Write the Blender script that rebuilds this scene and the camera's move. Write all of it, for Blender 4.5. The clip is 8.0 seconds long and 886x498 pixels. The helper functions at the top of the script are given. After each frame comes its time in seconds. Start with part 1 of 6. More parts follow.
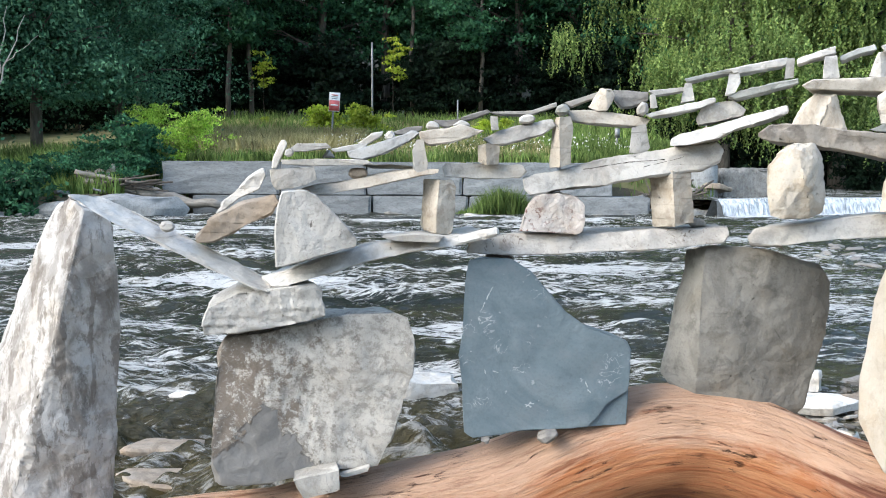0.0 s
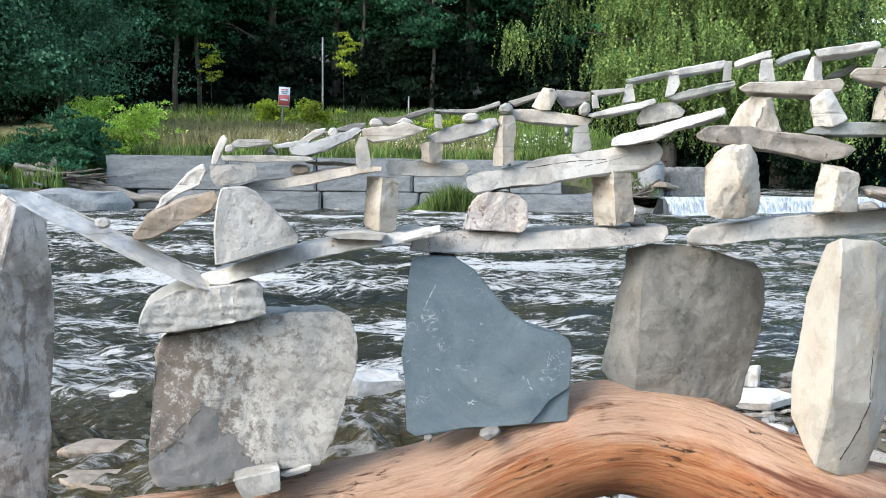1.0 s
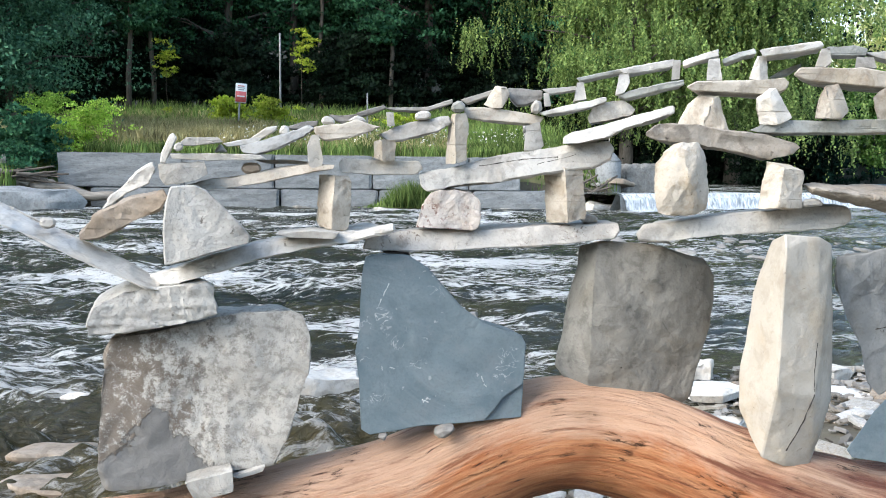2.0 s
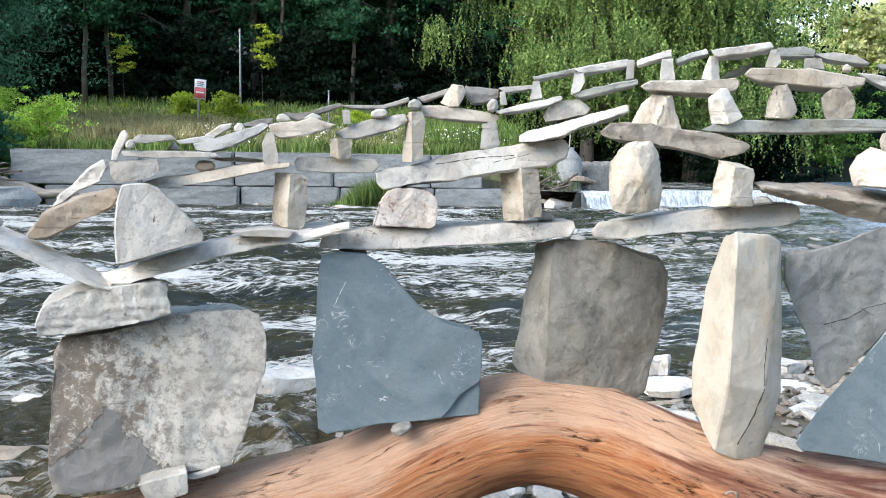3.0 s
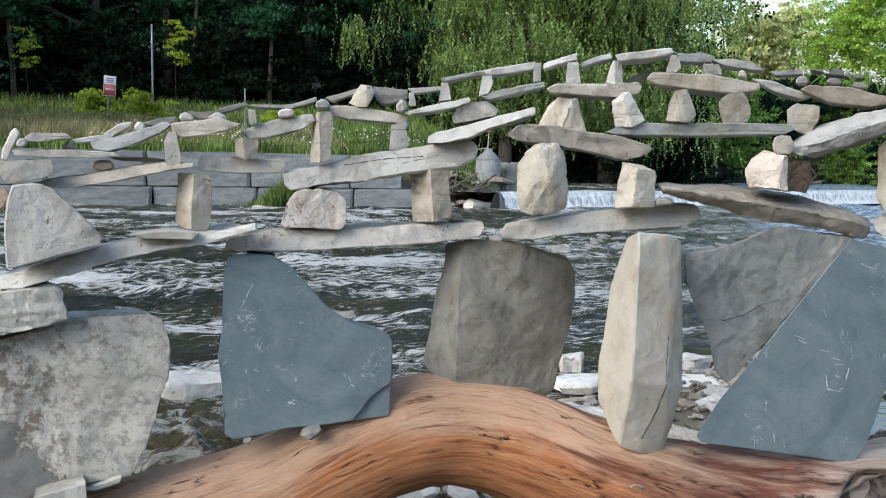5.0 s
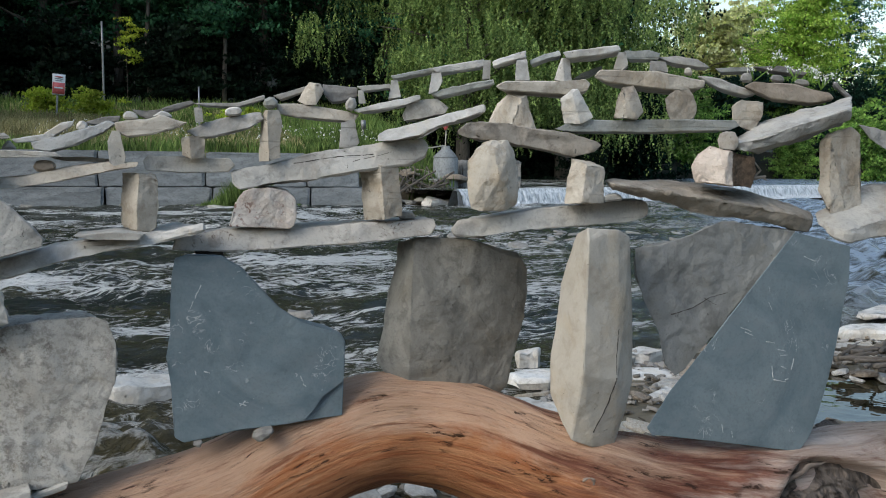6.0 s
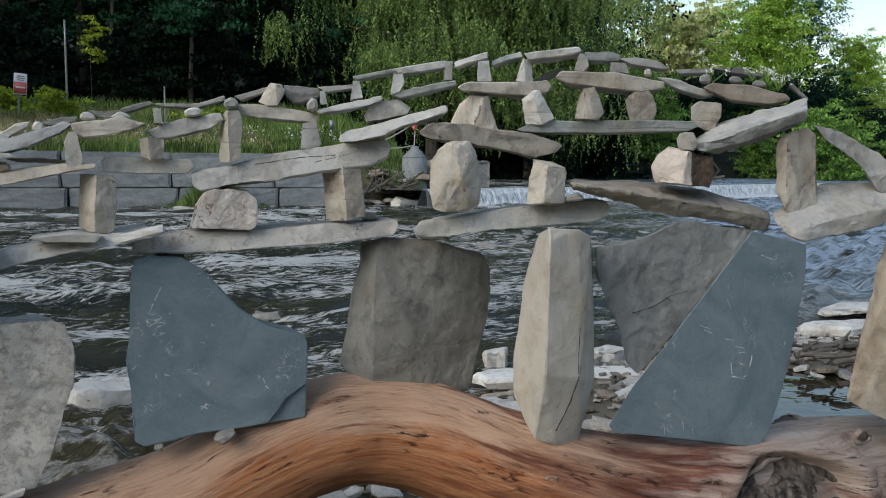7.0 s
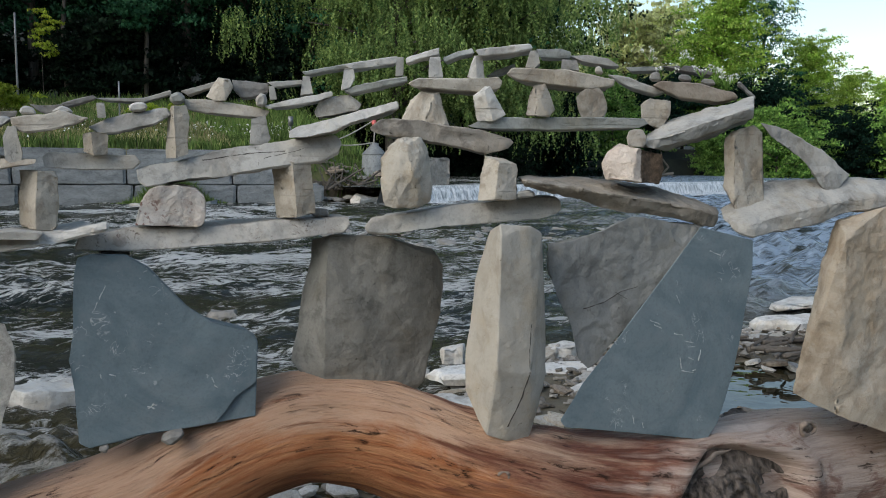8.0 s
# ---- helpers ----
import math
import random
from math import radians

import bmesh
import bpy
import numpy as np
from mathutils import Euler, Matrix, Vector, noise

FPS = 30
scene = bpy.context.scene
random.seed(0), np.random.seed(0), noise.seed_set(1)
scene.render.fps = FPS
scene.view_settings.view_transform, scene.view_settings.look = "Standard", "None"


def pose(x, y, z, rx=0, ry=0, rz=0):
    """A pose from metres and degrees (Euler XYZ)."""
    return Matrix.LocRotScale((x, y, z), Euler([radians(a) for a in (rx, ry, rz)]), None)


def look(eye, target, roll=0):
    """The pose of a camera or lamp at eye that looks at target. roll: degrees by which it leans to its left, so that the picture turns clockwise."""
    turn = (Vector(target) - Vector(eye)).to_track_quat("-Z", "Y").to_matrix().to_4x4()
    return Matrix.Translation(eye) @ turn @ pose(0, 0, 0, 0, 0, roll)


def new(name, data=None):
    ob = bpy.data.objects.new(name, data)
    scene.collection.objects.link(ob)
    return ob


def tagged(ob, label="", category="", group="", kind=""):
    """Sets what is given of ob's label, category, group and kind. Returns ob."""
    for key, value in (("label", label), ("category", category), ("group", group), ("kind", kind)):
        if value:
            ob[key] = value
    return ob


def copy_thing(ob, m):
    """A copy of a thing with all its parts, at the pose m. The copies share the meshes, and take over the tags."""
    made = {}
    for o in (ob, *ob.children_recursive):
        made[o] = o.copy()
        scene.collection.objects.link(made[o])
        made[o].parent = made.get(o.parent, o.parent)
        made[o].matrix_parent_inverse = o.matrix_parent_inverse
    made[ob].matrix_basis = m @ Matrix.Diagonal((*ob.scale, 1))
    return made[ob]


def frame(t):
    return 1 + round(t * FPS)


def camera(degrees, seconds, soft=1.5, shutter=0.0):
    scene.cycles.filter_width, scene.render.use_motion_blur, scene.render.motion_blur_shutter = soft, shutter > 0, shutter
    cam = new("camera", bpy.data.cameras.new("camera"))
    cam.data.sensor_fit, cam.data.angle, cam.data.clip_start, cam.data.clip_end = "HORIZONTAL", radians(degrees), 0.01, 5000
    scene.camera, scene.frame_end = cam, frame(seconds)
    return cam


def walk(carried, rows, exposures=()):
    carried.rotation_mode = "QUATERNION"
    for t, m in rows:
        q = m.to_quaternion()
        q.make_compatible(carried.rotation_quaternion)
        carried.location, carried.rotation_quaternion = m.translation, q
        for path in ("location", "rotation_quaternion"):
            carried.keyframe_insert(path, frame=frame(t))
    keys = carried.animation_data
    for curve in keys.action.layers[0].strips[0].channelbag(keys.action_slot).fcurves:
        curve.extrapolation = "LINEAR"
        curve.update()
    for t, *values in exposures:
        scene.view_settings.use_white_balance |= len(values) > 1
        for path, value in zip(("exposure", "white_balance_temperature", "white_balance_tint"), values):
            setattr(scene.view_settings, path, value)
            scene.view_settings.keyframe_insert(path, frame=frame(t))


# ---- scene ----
cam = camera(56.2, 8.0, soft=1.0)
EXPOSURES = [(0.0, 1.62, 6680, 10), (3.0, 1.66, 6680, 10), (3.5, 1.60, 6680, 10), (4.0, 1.29, 6680, 9), (4.5, 1.22, 6680, 9), (6.0, 0.52, 6680, 8), (6.5, 0.36, 6680, 8), (8.0, 0.32, 6680, 8)]
PATH = [
    (0, (0.026, 0.196, 0.791), (0.021, 2.188, 0.611), 0.3),
    (0.5, (0.033, 0.201, 0.791), (0.092, 2.191, 0.606), 0.4),
    (1, (0.038, 0.198, 0.793), (0.151, 2.186, 0.606), 0.8),
    (1.5, (0.043, 0.197, 0.794), (0.206, 2.181, 0.604), 0.8),
    (3, (0.057, 0.195, 0.796), (0.355, 2.163, 0.598), 0.8),
    (3.5, (0.06, 0.193, 0.796), (0.406, 2.153, 0.599), 1.0),
    (4, (0.064, 0.194, 0.796), (0.454, 2.146, 0.601), 1.1),
    (4.5, (0.069, 0.194, 0.797), (0.505, 2.136, 0.604), 1.1),
    (6, (0.086, 0.191, 0.797), (0.666, 2.095, 0.599), 0.6),
    (6.5, (0.092, 0.188, 0.797), (0.709, 2.08, 0.6), 0.4),
    (7, (0.096, 0.185, 0.798), (0.745, 2.067, 0.601), 0.5),
    (7.5, (0.105, 0.182, 0.798), (0.809, 2.044, 0.599), 0.5),
    (8, (0.111, 0.183, 0.797), (0.848, 2.031, 0.594), 0.6),
]
walk(cam, [(t, look(eye, target, roll)) for t, eye, target, roll in PATH], EXPOSURES)

# ---- daylight: low sun from the far left, open sky, camera exposure ----
SUN_TO = Vector((-0.73, -0.38, 0.57)).normalized()
world = bpy.data.worlds.new("daylight")
scene.world = world
world.use_nodes = True
wn = world.node_tree
wn.nodes.clear()
w_out, w_bg, w_sky = (wn.nodes.new(n) for n in ("ShaderNodeOutputWorld", "ShaderNodeBackground", "ShaderNodeTexSky"))
w_sky.sky_type = "NISHITA"
w_sky.sun_disc = False
w_sky.sun_elevation = math.asin(SUN_TO.z)
w_sky.sun_rotation = math.atan2(SUN_TO.x, SUN_TO.y)
w_sky.dust_density = 1.0
w_sky.air_density = 1.3
w_sky.ozone_density = 0.8
w_bg.inputs["Strength"].default_value = 0.15
wn.links.new(w_sky.outputs[0], w_bg.inputs[0])
wn.links.new(w_bg.outputs[0], w_out.inputs[0])
sun = new("sun", bpy.data.lights.new("sun", "SUN"))
sun.data.energy = 1.4
sun.data.angle = radians(45.0)
sun.data.color = (1.0, 0.98, 0.95)
sun.matrix_world = look((0, 0, 30), Vector((0, 0, 30)) - SUN_TO)


# ---- materials ----
def mix_rgb(nt, fac, a, b, blend="MIX"):
    n = nt.nodes.new("ShaderNodeMix")
    n.data_type = "RGBA"
    n.blend_type = blend
    for sock, v in ((n.inputs[0], fac), (n.inputs[6], a), (n.inputs[7], b)):
        if isinstance(v, bpy.types.NodeSocket):
            nt.links.new(v, sock)
        elif isinstance(v, tuple):
            sock.default_value = (*v[:3], 1.0)
        else:
            sock.default_value = v
    return n.outputs[2]


def ramp(nt, value, lo, hi):
    n = nt.nodes.new("ShaderNodeMapRange")
    nt.links.new(value, n.inputs[0])
    n.inputs[1].default_value, n.inputs[2].default_value = lo, hi
    return n.outputs[0]


def math_node(nt, op, a, b):
    n = nt.nodes.new("ShaderNodeMath")
    n.operation = op
    for sock, v in zip(n.inputs, (a, b)):
        if isinstance(v, bpy.types.NodeSocket):
            nt.links.new(v, sock)
        else:
            sock.default_value = v
    return n.outputs[0]


def noise_tex(nt, vec, scale, detail=6.0, rough=0.6, distort=0.0):
    n = nt.nodes.new("ShaderNodeTexNoise")
    nt.links.new(vec, n.inputs["Vector"])
    n.inputs["Scale"].default_value = scale
    n.inputs["Detail"].default_value = detail
    n.inputs["Roughness"].default_value = rough
    n.inputs["Distortion"].default_value = distort
    return n.outputs["Fac"]


def coords(nt, stretch=(1, 1, 1), shift=True):
    """Object coordinates in metres, shifted from object to object."""
    tc = nt.nodes.new("ShaderNodeTexCoord")
    m = nt.nodes.new("ShaderNodeVectorMath")
    m.operation = "MULTIPLY"
    m.inputs[1].default_value = stretch
    nt.links.new(tc.outputs["Object"], m.inputs[0])
    if not shift:
        return m.outputs[0]
    oi = nt.nodes.new("ShaderNodeObjectInfo")
    k = math_node(nt, "MULTIPLY", oi.outputs["Random"], 37.0)
    a = nt.nodes.new("ShaderNodeVectorMath")
    a.operation = "ADD"
    nt.links.new(m.outputs[0], a.inputs[0])
    nt.links.new(k, a.inputs[1])
    return a.outputs[0]


def surface(name):
    m = bpy.data.materials.new(name)
    m.use_nodes = True
    nt = m.node_tree
    return m, nt, nt.nodes["Principled BSDF"]


def bump(nt, bsdf, height, distance, strength=1.0):
    b = nt.nodes.new("ShaderNodeBump")
    b.inputs["Strength"].default_value = strength
    b.inputs["Distance"].default_value = distance
    nt.links.new(height, b.inputs["Height"])
    nt.links.new(b.outputs[0], bsdf.inputs["Normal"])


def set_color(nt, bsdf, sock):
    nt.links.new(sock, bsdf.inputs["Base Color"])


def rock(name, main, dark, pale, speck=0.5, stain=0.6, rough=0.85, grain=260.0, relief=0.0016, layers=0.0, blotch=0.45, ochre=0.35, drip=0.0):
    """Weathered stone: broad tone, stains and ochre bloom, flaked skins, sparse pits and, for bedded stone, thin layers."""
    m, nt, b = surface(name)
    v = coords(nt)
    oi = nt.nodes.new("ShaderNodeObjectInfo")
    broad = noise_tex(nt, v, 7.0, 7, 0.62, 0.2)
    mid = noise_tex(nt, v, 34.0, 7, 0.66, 0.3)
    fine = noise_tex(nt, v, grain, 3, 0.6)
    c = mix_rgb(nt, ramp(nt, broad, 0.38, 0.62), main, pale)
    rust = tuple(k * f for k, f in zip(main, (1.08, 0.90, 0.66)))
    c = mix_rgb(nt, math_node(nt, "MULTIPLY", ramp(nt, noise_tex(nt, v, 11.0, 6, 0.65, 0.5), 0.50, 0.66), ochre), c, rust)
    c = mix_rgb(nt, math_node(nt, "MULTIPLY", ramp(nt, mid, 0.52, 0.63), stain * 0.75), c, dark)
    tall = coords(nt, (1.0, 1.0, 0.6))
    patch = ramp(nt, noise_tex(nt, tall, 15.0, 7, 0.62, 0.6), 0.52, 0.63)
    c = mix_rgb(nt, math_node(nt, "MULTIPLY", patch, blotch), c, dark)
    if drip:
        runs = noise_tex(nt, coords(nt, (1.0, 1.0, 0.35)), 30.0, 8, 0.74, 0.3)
        c = mix_rgb(nt, math_node(nt, "MULTIPLY", ramp(nt, runs, 0.50, 0.56), drip), c, dark)
    # skins of stone that have flaked away
    flake = noise_tex(nt, v, 12.0, 5, 0.50, 0.8)
    spall = math_node(nt, "ADD", ramp(nt, flake, 0.45, 0.456), ramp(nt, flake, 0.57, 0.576))
    c = mix_rgb(nt, math_node(nt, "MULTIPLY", ramp(nt, flake, 0.572, 0.578), 0.28), c, pale)
    c = mix_rgb(nt, math_node(nt, "MULTIPLY", ramp(nt, fine, 0.54, 0.72), speck * 0.55), c, dark)
    c = mix_rgb(nt, math_node(nt, "MULTIPLY", ramp(nt, fine, 0.46, 0.30), speck * 0.4), c, pale)
    pits = ramp(nt, noise_tex(nt, v, 95.0, 6, 0.75, 0.5), 0.66, 0.70)
    c = mix_rgb(nt, math_node(nt, "MULTIPLY", pits, 0.75), c, tuple(0.55 * k for k in dark))
    tint = math_node(nt, "MULTIPLY_ADD", oi.outputs["Random"], 0.25)
    tint.node.inputs[2].default_value = 0.87
    c = mix_rgb(nt, 1.0, c, tint, "MULTIPLY")
    b.inputs["Roughness"].default_value = rough
    b.inputs["Specular IOR Level"].default_value = 0.3
    dent = noise_tex(nt, v, 20.0, 5, 0.52, 0.3)
    h = math_node(nt, "ADD", math_node(nt, "MULTIPLY", dent, 1.0), math_node(nt, "ADD", math_node(nt, "MULTIPLY", mid, 0.30), math_node(nt, "MULTIPLY", fine, 0.04)))
    h = math_node(nt, "SUBTRACT", h, math_node(nt, "MULTIPLY", pits, 0.4))
    h = math_node(nt, "ADD", h, math_node(nt, "MULTIPLY", spall, 0.04))
    if layers:
        strata = noise_tex(nt, coords(nt, (5, 5, 150)), 1.0, 4, 0.6, 0.2)
        seam = math_node(nt, "MULTIPLY", ramp(nt, strata, 0.63, 0.68), layers * 0.35)
        c = mix_rgb(nt, seam, c, tuple(0.7 * k for k in dark))
        h = math_node(nt, "SUBTRACT", h, math_node(nt, "MULTIPLY", seam, 0.9))
    set_color(nt, b, c)
    bump(nt, b, h, relief * 5.0)
    return m


def pitted(name, main, spot, pale, scale=70.0, lo=0.36, hi=0.30, **kw):
    """Coarse crystalline stone with dark or pale spots of a shape of their own."""
    m = rock(name, main, spot, pale, **kw)
    nt, b = m.node_tree, m.node_tree.nodes["Principled BSDF"]
    link = b.inputs["Base Color"].links[0].from_socket
    v = coords(nt)
    spots = ramp(nt, noise_tex(nt, v, scale, 4, 0.75, 0.8), lo, hi)
    where = ramp(nt, noise_tex(nt, v, 14.0, 2), 0.40, 0.56)
    set_color(nt, b, mix_rgb(nt, math_node(nt, "MULTIPLY", spots, where), link, spot))
    return m


MAT = {
    "grey": rock("grey_limestone", (0.36, 0.345, 0.315), (0.175, 0.165, 0.147), (0.48, 0.465, 0.43), layers=0.25),
    "stained": rock("stained_grey_stone", (0.40, 0.375, 0.345), (0.150, 0.130, 0.110), (0.54, 0.53, 0.51), blotch=0.75, speck=0.25, stain=0.7, drip=0.7),
    "pale": rock("pale_limestone", (0.50, 0.485, 0.45), (0.27, 0.25, 0.22), (0.60, 0.585, 0.55), layers=0.3),
    "warm": rock("warm_sandstone", (0.405, 0.36, 0.295), (0.20, 0.155, 0.11), (0.51, 0.47, 0.405), layers=0.25),
    # brown is set darker to carry the shade on a down-facing slab
    "brown": rock("brown_sandstone", (0.235, 0.19, 0.145), (0.115, 0.09, 0.065), (0.33, 0.28, 0.225), layers=0.5),
    "dark": rock("dark_shale", (0.20, 0.19, 0.175), (0.10, 0.095, 0.09), (0.30, 0.29, 0.27), layers=0.4),
    "slatey": rock("grey_green_shale", (0.29, 0.30, 0.275), (0.16, 0.165, 0.15), (0.40, 0.41, 0.385), layers=0.4),
    "darkgrey": rock("dark_grey_siltstone", (0.235, 0.24, 0.232), (0.125, 0.125, 0.118), (0.315, 0.318, 0.308), stain=0.6),
    "granite": pitted("speckled_grey_stone", (0.36, 0.35, 0.325), (0.13, 0.12, 0.11), (0.52, 0.51, 0.48), speck=0.8, grain=210.0, relief=0.0018, lo=0.36, hi=0.31, blotch=0.12, stain=0.4, ochre=0.05),
    "pinkgran": pitted("pink_speckled_granite", (0.54, 0.495, 0.455), (0.20, 0.11, 0.085), (0.66, 0.625, 0.585), scale=70.0, lo=0.46, hi=0.41, speck=0.6, blotch=0.25, stain=0.4, grain=170.0, relief=0.0022),
    "roundgrey": rock("smooth_grey_siltstone", (0.215, 0.208, 0.185), (0.105, 0.10, 0.088), (0.295, 0.285, 0.255), stain=0.7, speck=0.55, blotch=0.45),
    "eggwarm": rock("cream_sandstone", (0.43, 0.39, 0.325), (0.24, 0.19, 0.13), (0.54, 0.51, 0.455)),
    "cream": rock("cream_pebble_stone", (0.52, 0.45, 0.36), (0.30, 0.22, 0.15), (0.62, 0.57, 0.50)),
    "pinkish": rock("pinkish_sandstone", (0.53, 0.43, 0.36), (0.27, 0.19, 0.13), (0.62, 0.54, 0.47), stain=0.35, relief=0.003),
    "warmbrown": rock("tan_sandstone", (0.43, 0.355, 0.265), (0.24, 0.175, 0.115), (0.53, 0.47, 0.39), stain=0.5),
    "pillarwarm": rock("tan_grey_sandstone", (0.425, 0.385, 0.32), (0.25, 0.21, 0.16), (0.51, 0.48, 0.425), stain=0.35, speck=0.25, blotch=0.3, relief=0.0009),
    "umber": rock("grey_brown_sandstone", (0.27, 0.24, 0.20), (0.12, 0.10, 0.08), (0.36, 0.325, 0.28), layers=0.5, stain=0.7),
    "pittedslab": pitted("pitted_beige_stone", (0.48, 0.455, 0.415), (0.16, 0.13, 0.11), (0.58, 0.555, 0.51), scale=95.0, lo=0.42, hi=0.37, blotch=0.25),
    "concrete": rock("weathered_concrete", (0.195, 0.208, 0.215), (0.105, 0.11, 0.112), (0.265, 0.28, 0.285), grain=60.0, relief=0.0012, ochre=0.1),
}


def broken_side(m, edge, tone):
    """A fresh dark break on one side of a stone, from x = edge on."""
    nt, b = m.node_tree, m.node_tree.nodes["Principled BSDF"]
    link = b.inputs["Base Color"].links[0].from_socket
    v = coords(nt, shift=False)
    sep = nt.nodes.new("ShaderNodeSeparateXYZ")
    nt.links.new(v, sep.inputs[0])
    wob = math_node(nt, "MULTIPLY_ADD", noise_tex(nt, v, 60.0, 8, 0.75), 0.02)
    wob.node.inputs[2].default_value = -0.01
    fac = ramp(nt, math_node(nt, "ADD", sep.outputs[0], wob), edge, edge + 0.003)
    grit = mix_rgb(nt, ramp(nt, noise_tex(nt, v, 110.0, 8, 0.8), 0.42, 0.60), tuple(0.45 * k for k in tone), tone)
    set_color(nt, b, mix_rgb(nt, fac, link, grit))


broken_side(MAT["pinkish"], 0.004, (0.15, 0.105, 0.07))


def slate_material():
    m, nt, b = surface("blue_grey_slate")
    v = coords(nt)
    broad = noise_tex(nt, v, 7.0, 6, 0.65, 1.0)
    fine = noise_tex(nt, v, 240.0, 3)
    c = mix_rgb(nt, ramp(nt, broad, 0.36, 0.62), (0.115, 0.162, 0.188), (0.190, 0.238, 0.258))
    c = mix_rgb(nt, math_node(nt, "MULTIPLY", ramp(nt, fine, 0.5, 0.75), 0.4), c, (0.10, 0.12, 0.135))
    cloud = noise_tex(nt, v, 26.0, 9, 0.72, 0.2)
    c = mix_rgb(nt, math_node(nt, "MULTIPLY", ramp(nt, cloud, 0.50, 0.64), 0.35), c, (0.21, 0.235, 0.25))
    c = mix_rgb(nt, math_node(nt, "MULTIPLY", ramp(nt, cloud, 0.46, 0.34), 0.35), c, (0.085, 0.112, 0.135))
    # a few pale scribbled scratches and knocks
    line = math_node(nt, "ABSOLUTE", math_node(nt, "SUBTRACT", noise_tex(nt, v, 34.0, 3, 0.6, 0.9), 0.5), 0.0)
    scr = ramp(nt, line, 0.010, 0.004)
    where = ramp(nt, noise_tex(nt, v, 19.0, 1), 0.60, 0.66)
    c = mix_rgb(nt, math_node(nt, "MULTIPLY", math_node(nt, "MULTIPLY", scr, where), 0.8), c, (0.46, 0.48, 0.49))
    knock = ramp(nt, noise_tex(nt, v, 75.0, 3, 0.6), 0.70, 0.73)
    c = mix_rgb(nt, math_node(nt, "MULTIPLY", knock, 0.6), c, (0.40, 0.42, 0.43))
    set_color(nt, b, c)
    b.inputs["Roughness"].default_value = 0.62
    b.inputs["Specular IOR Level"].default_value = 0.35
    bump(nt, b, math_node(nt, "ADD", math_node(nt, "ADD", broad, math_node(nt, "MULTIPLY", cloud, 0.35)), math_node(nt, "MULTIPLY", fine, 0.12)), 0.0035)
    return m


def mottled_material():
    """Grey stone under a cream crust that has flaked away in patches, with brown lichen."""
    m, nt, b = surface("crusted_grey_stone")
    v = coords(nt, shift=False)
    sep = nt.nodes.new("ShaderNodeSeparateXYZ")
    nt.links.new(v, sep.inputs[0])
    big = noise_tex(nt, v, 13.0, 8, 0.7, 0.1)
    mid = noise_tex(nt, v, 42.0, 7, 0.75, 0.5)
    fine = noise_tex(nt, v, 230.0, 3, 0.7)
    crust = mix_rgb(nt, ramp(nt, noise_tex(nt, v, 52.0, 10, 0.80, 0.15), 0.43, 0.53), (0.185, 0.17, 0.15), (0.50, 0.48, 0.435))
    crust = mix_rgb(nt, math_node(nt, "MULTIPLY", ramp(nt, noise_tex(nt, v, 15.0, 6, 0.7), 0.48, 0.62), 0.55), crust, (0.36, 0.335, 0.30))
    crust = mix_rgb(nt, math_node(nt, "MULTIPLY", ramp(nt, fine, 0.56, 0.7), 0.5), crust, (0.21, 0.185, 0.165))
    # brown lichen towards the left end
    lean_left = math_node(nt, "MULTIPLY", sep.outputs[0], -1.6)
    lich = math_node(nt, "ADD", math_node(nt, "MULTIPLY", noise_tex(nt, v, 38.0, 10, 0.78, 0.2), 1.4), lean_left)
    crust = mix_rgb(nt, math_node(nt, "MULTIPLY", math_node(nt, "MULTIPLY", ramp(nt, lich, 0.78, 0.83), ramp(nt, noise_tex(nt, v, 78.0, 9, 0.8, 0.2), 0.42, 0.48)), 0.9), crust, (0.165, 0.135, 0.108))
    crust = mix_rgb(nt, math_node(nt, "MULTIPLY", ramp(nt, lich, 0.72, 0.62), 0.35), crust, (0.47, 0.45, 0.41))
    # bare grey stone at the lower left, with a ragged rim
    dx = math_node(nt, "ADD", sep.outputs[0], 0.075)
    rim = math_node(nt, "MULTIPLY_ADD", math_node(nt, "ABSOLUTE", dx, 0.0), -1.1)
    rim.node.inputs[2].default_value = 0.125
    top = math_node(nt, "SUBTRACT", rim, sep.outputs[2])
    edge = math_node(nt, "ADD", top, math_node(nt, "MULTIPLY", math_node(nt, "SUBTRACT", big, 0.5), 0.22))
    bare = ramp(nt, edge, 0.0, 0.006)
    grey = mix_rgb(nt, ramp(nt, mid, 0.35, 0.7), (0.16, 0.158, 0.152), (0.225, 0.22, 0.21))
    set_color(nt, b, mix_rgb(nt, bare, crust, grey))
    b.inputs["Roughness"].default_value = 0.9
    h = math_node(nt, "ADD", math_node(nt, "MULTIPLY", mid, 0.8), math_node(nt, "MULTIPLY", fine, 0.25))
    bump(nt, b, math_node(nt, "SUBTRACT", h, math_node(nt, "MULTIPLY", bare, 0.5)), 0.004)
    return m


MAT["slate"] = slate_material()
MAT["mottled"] = mottled_material()


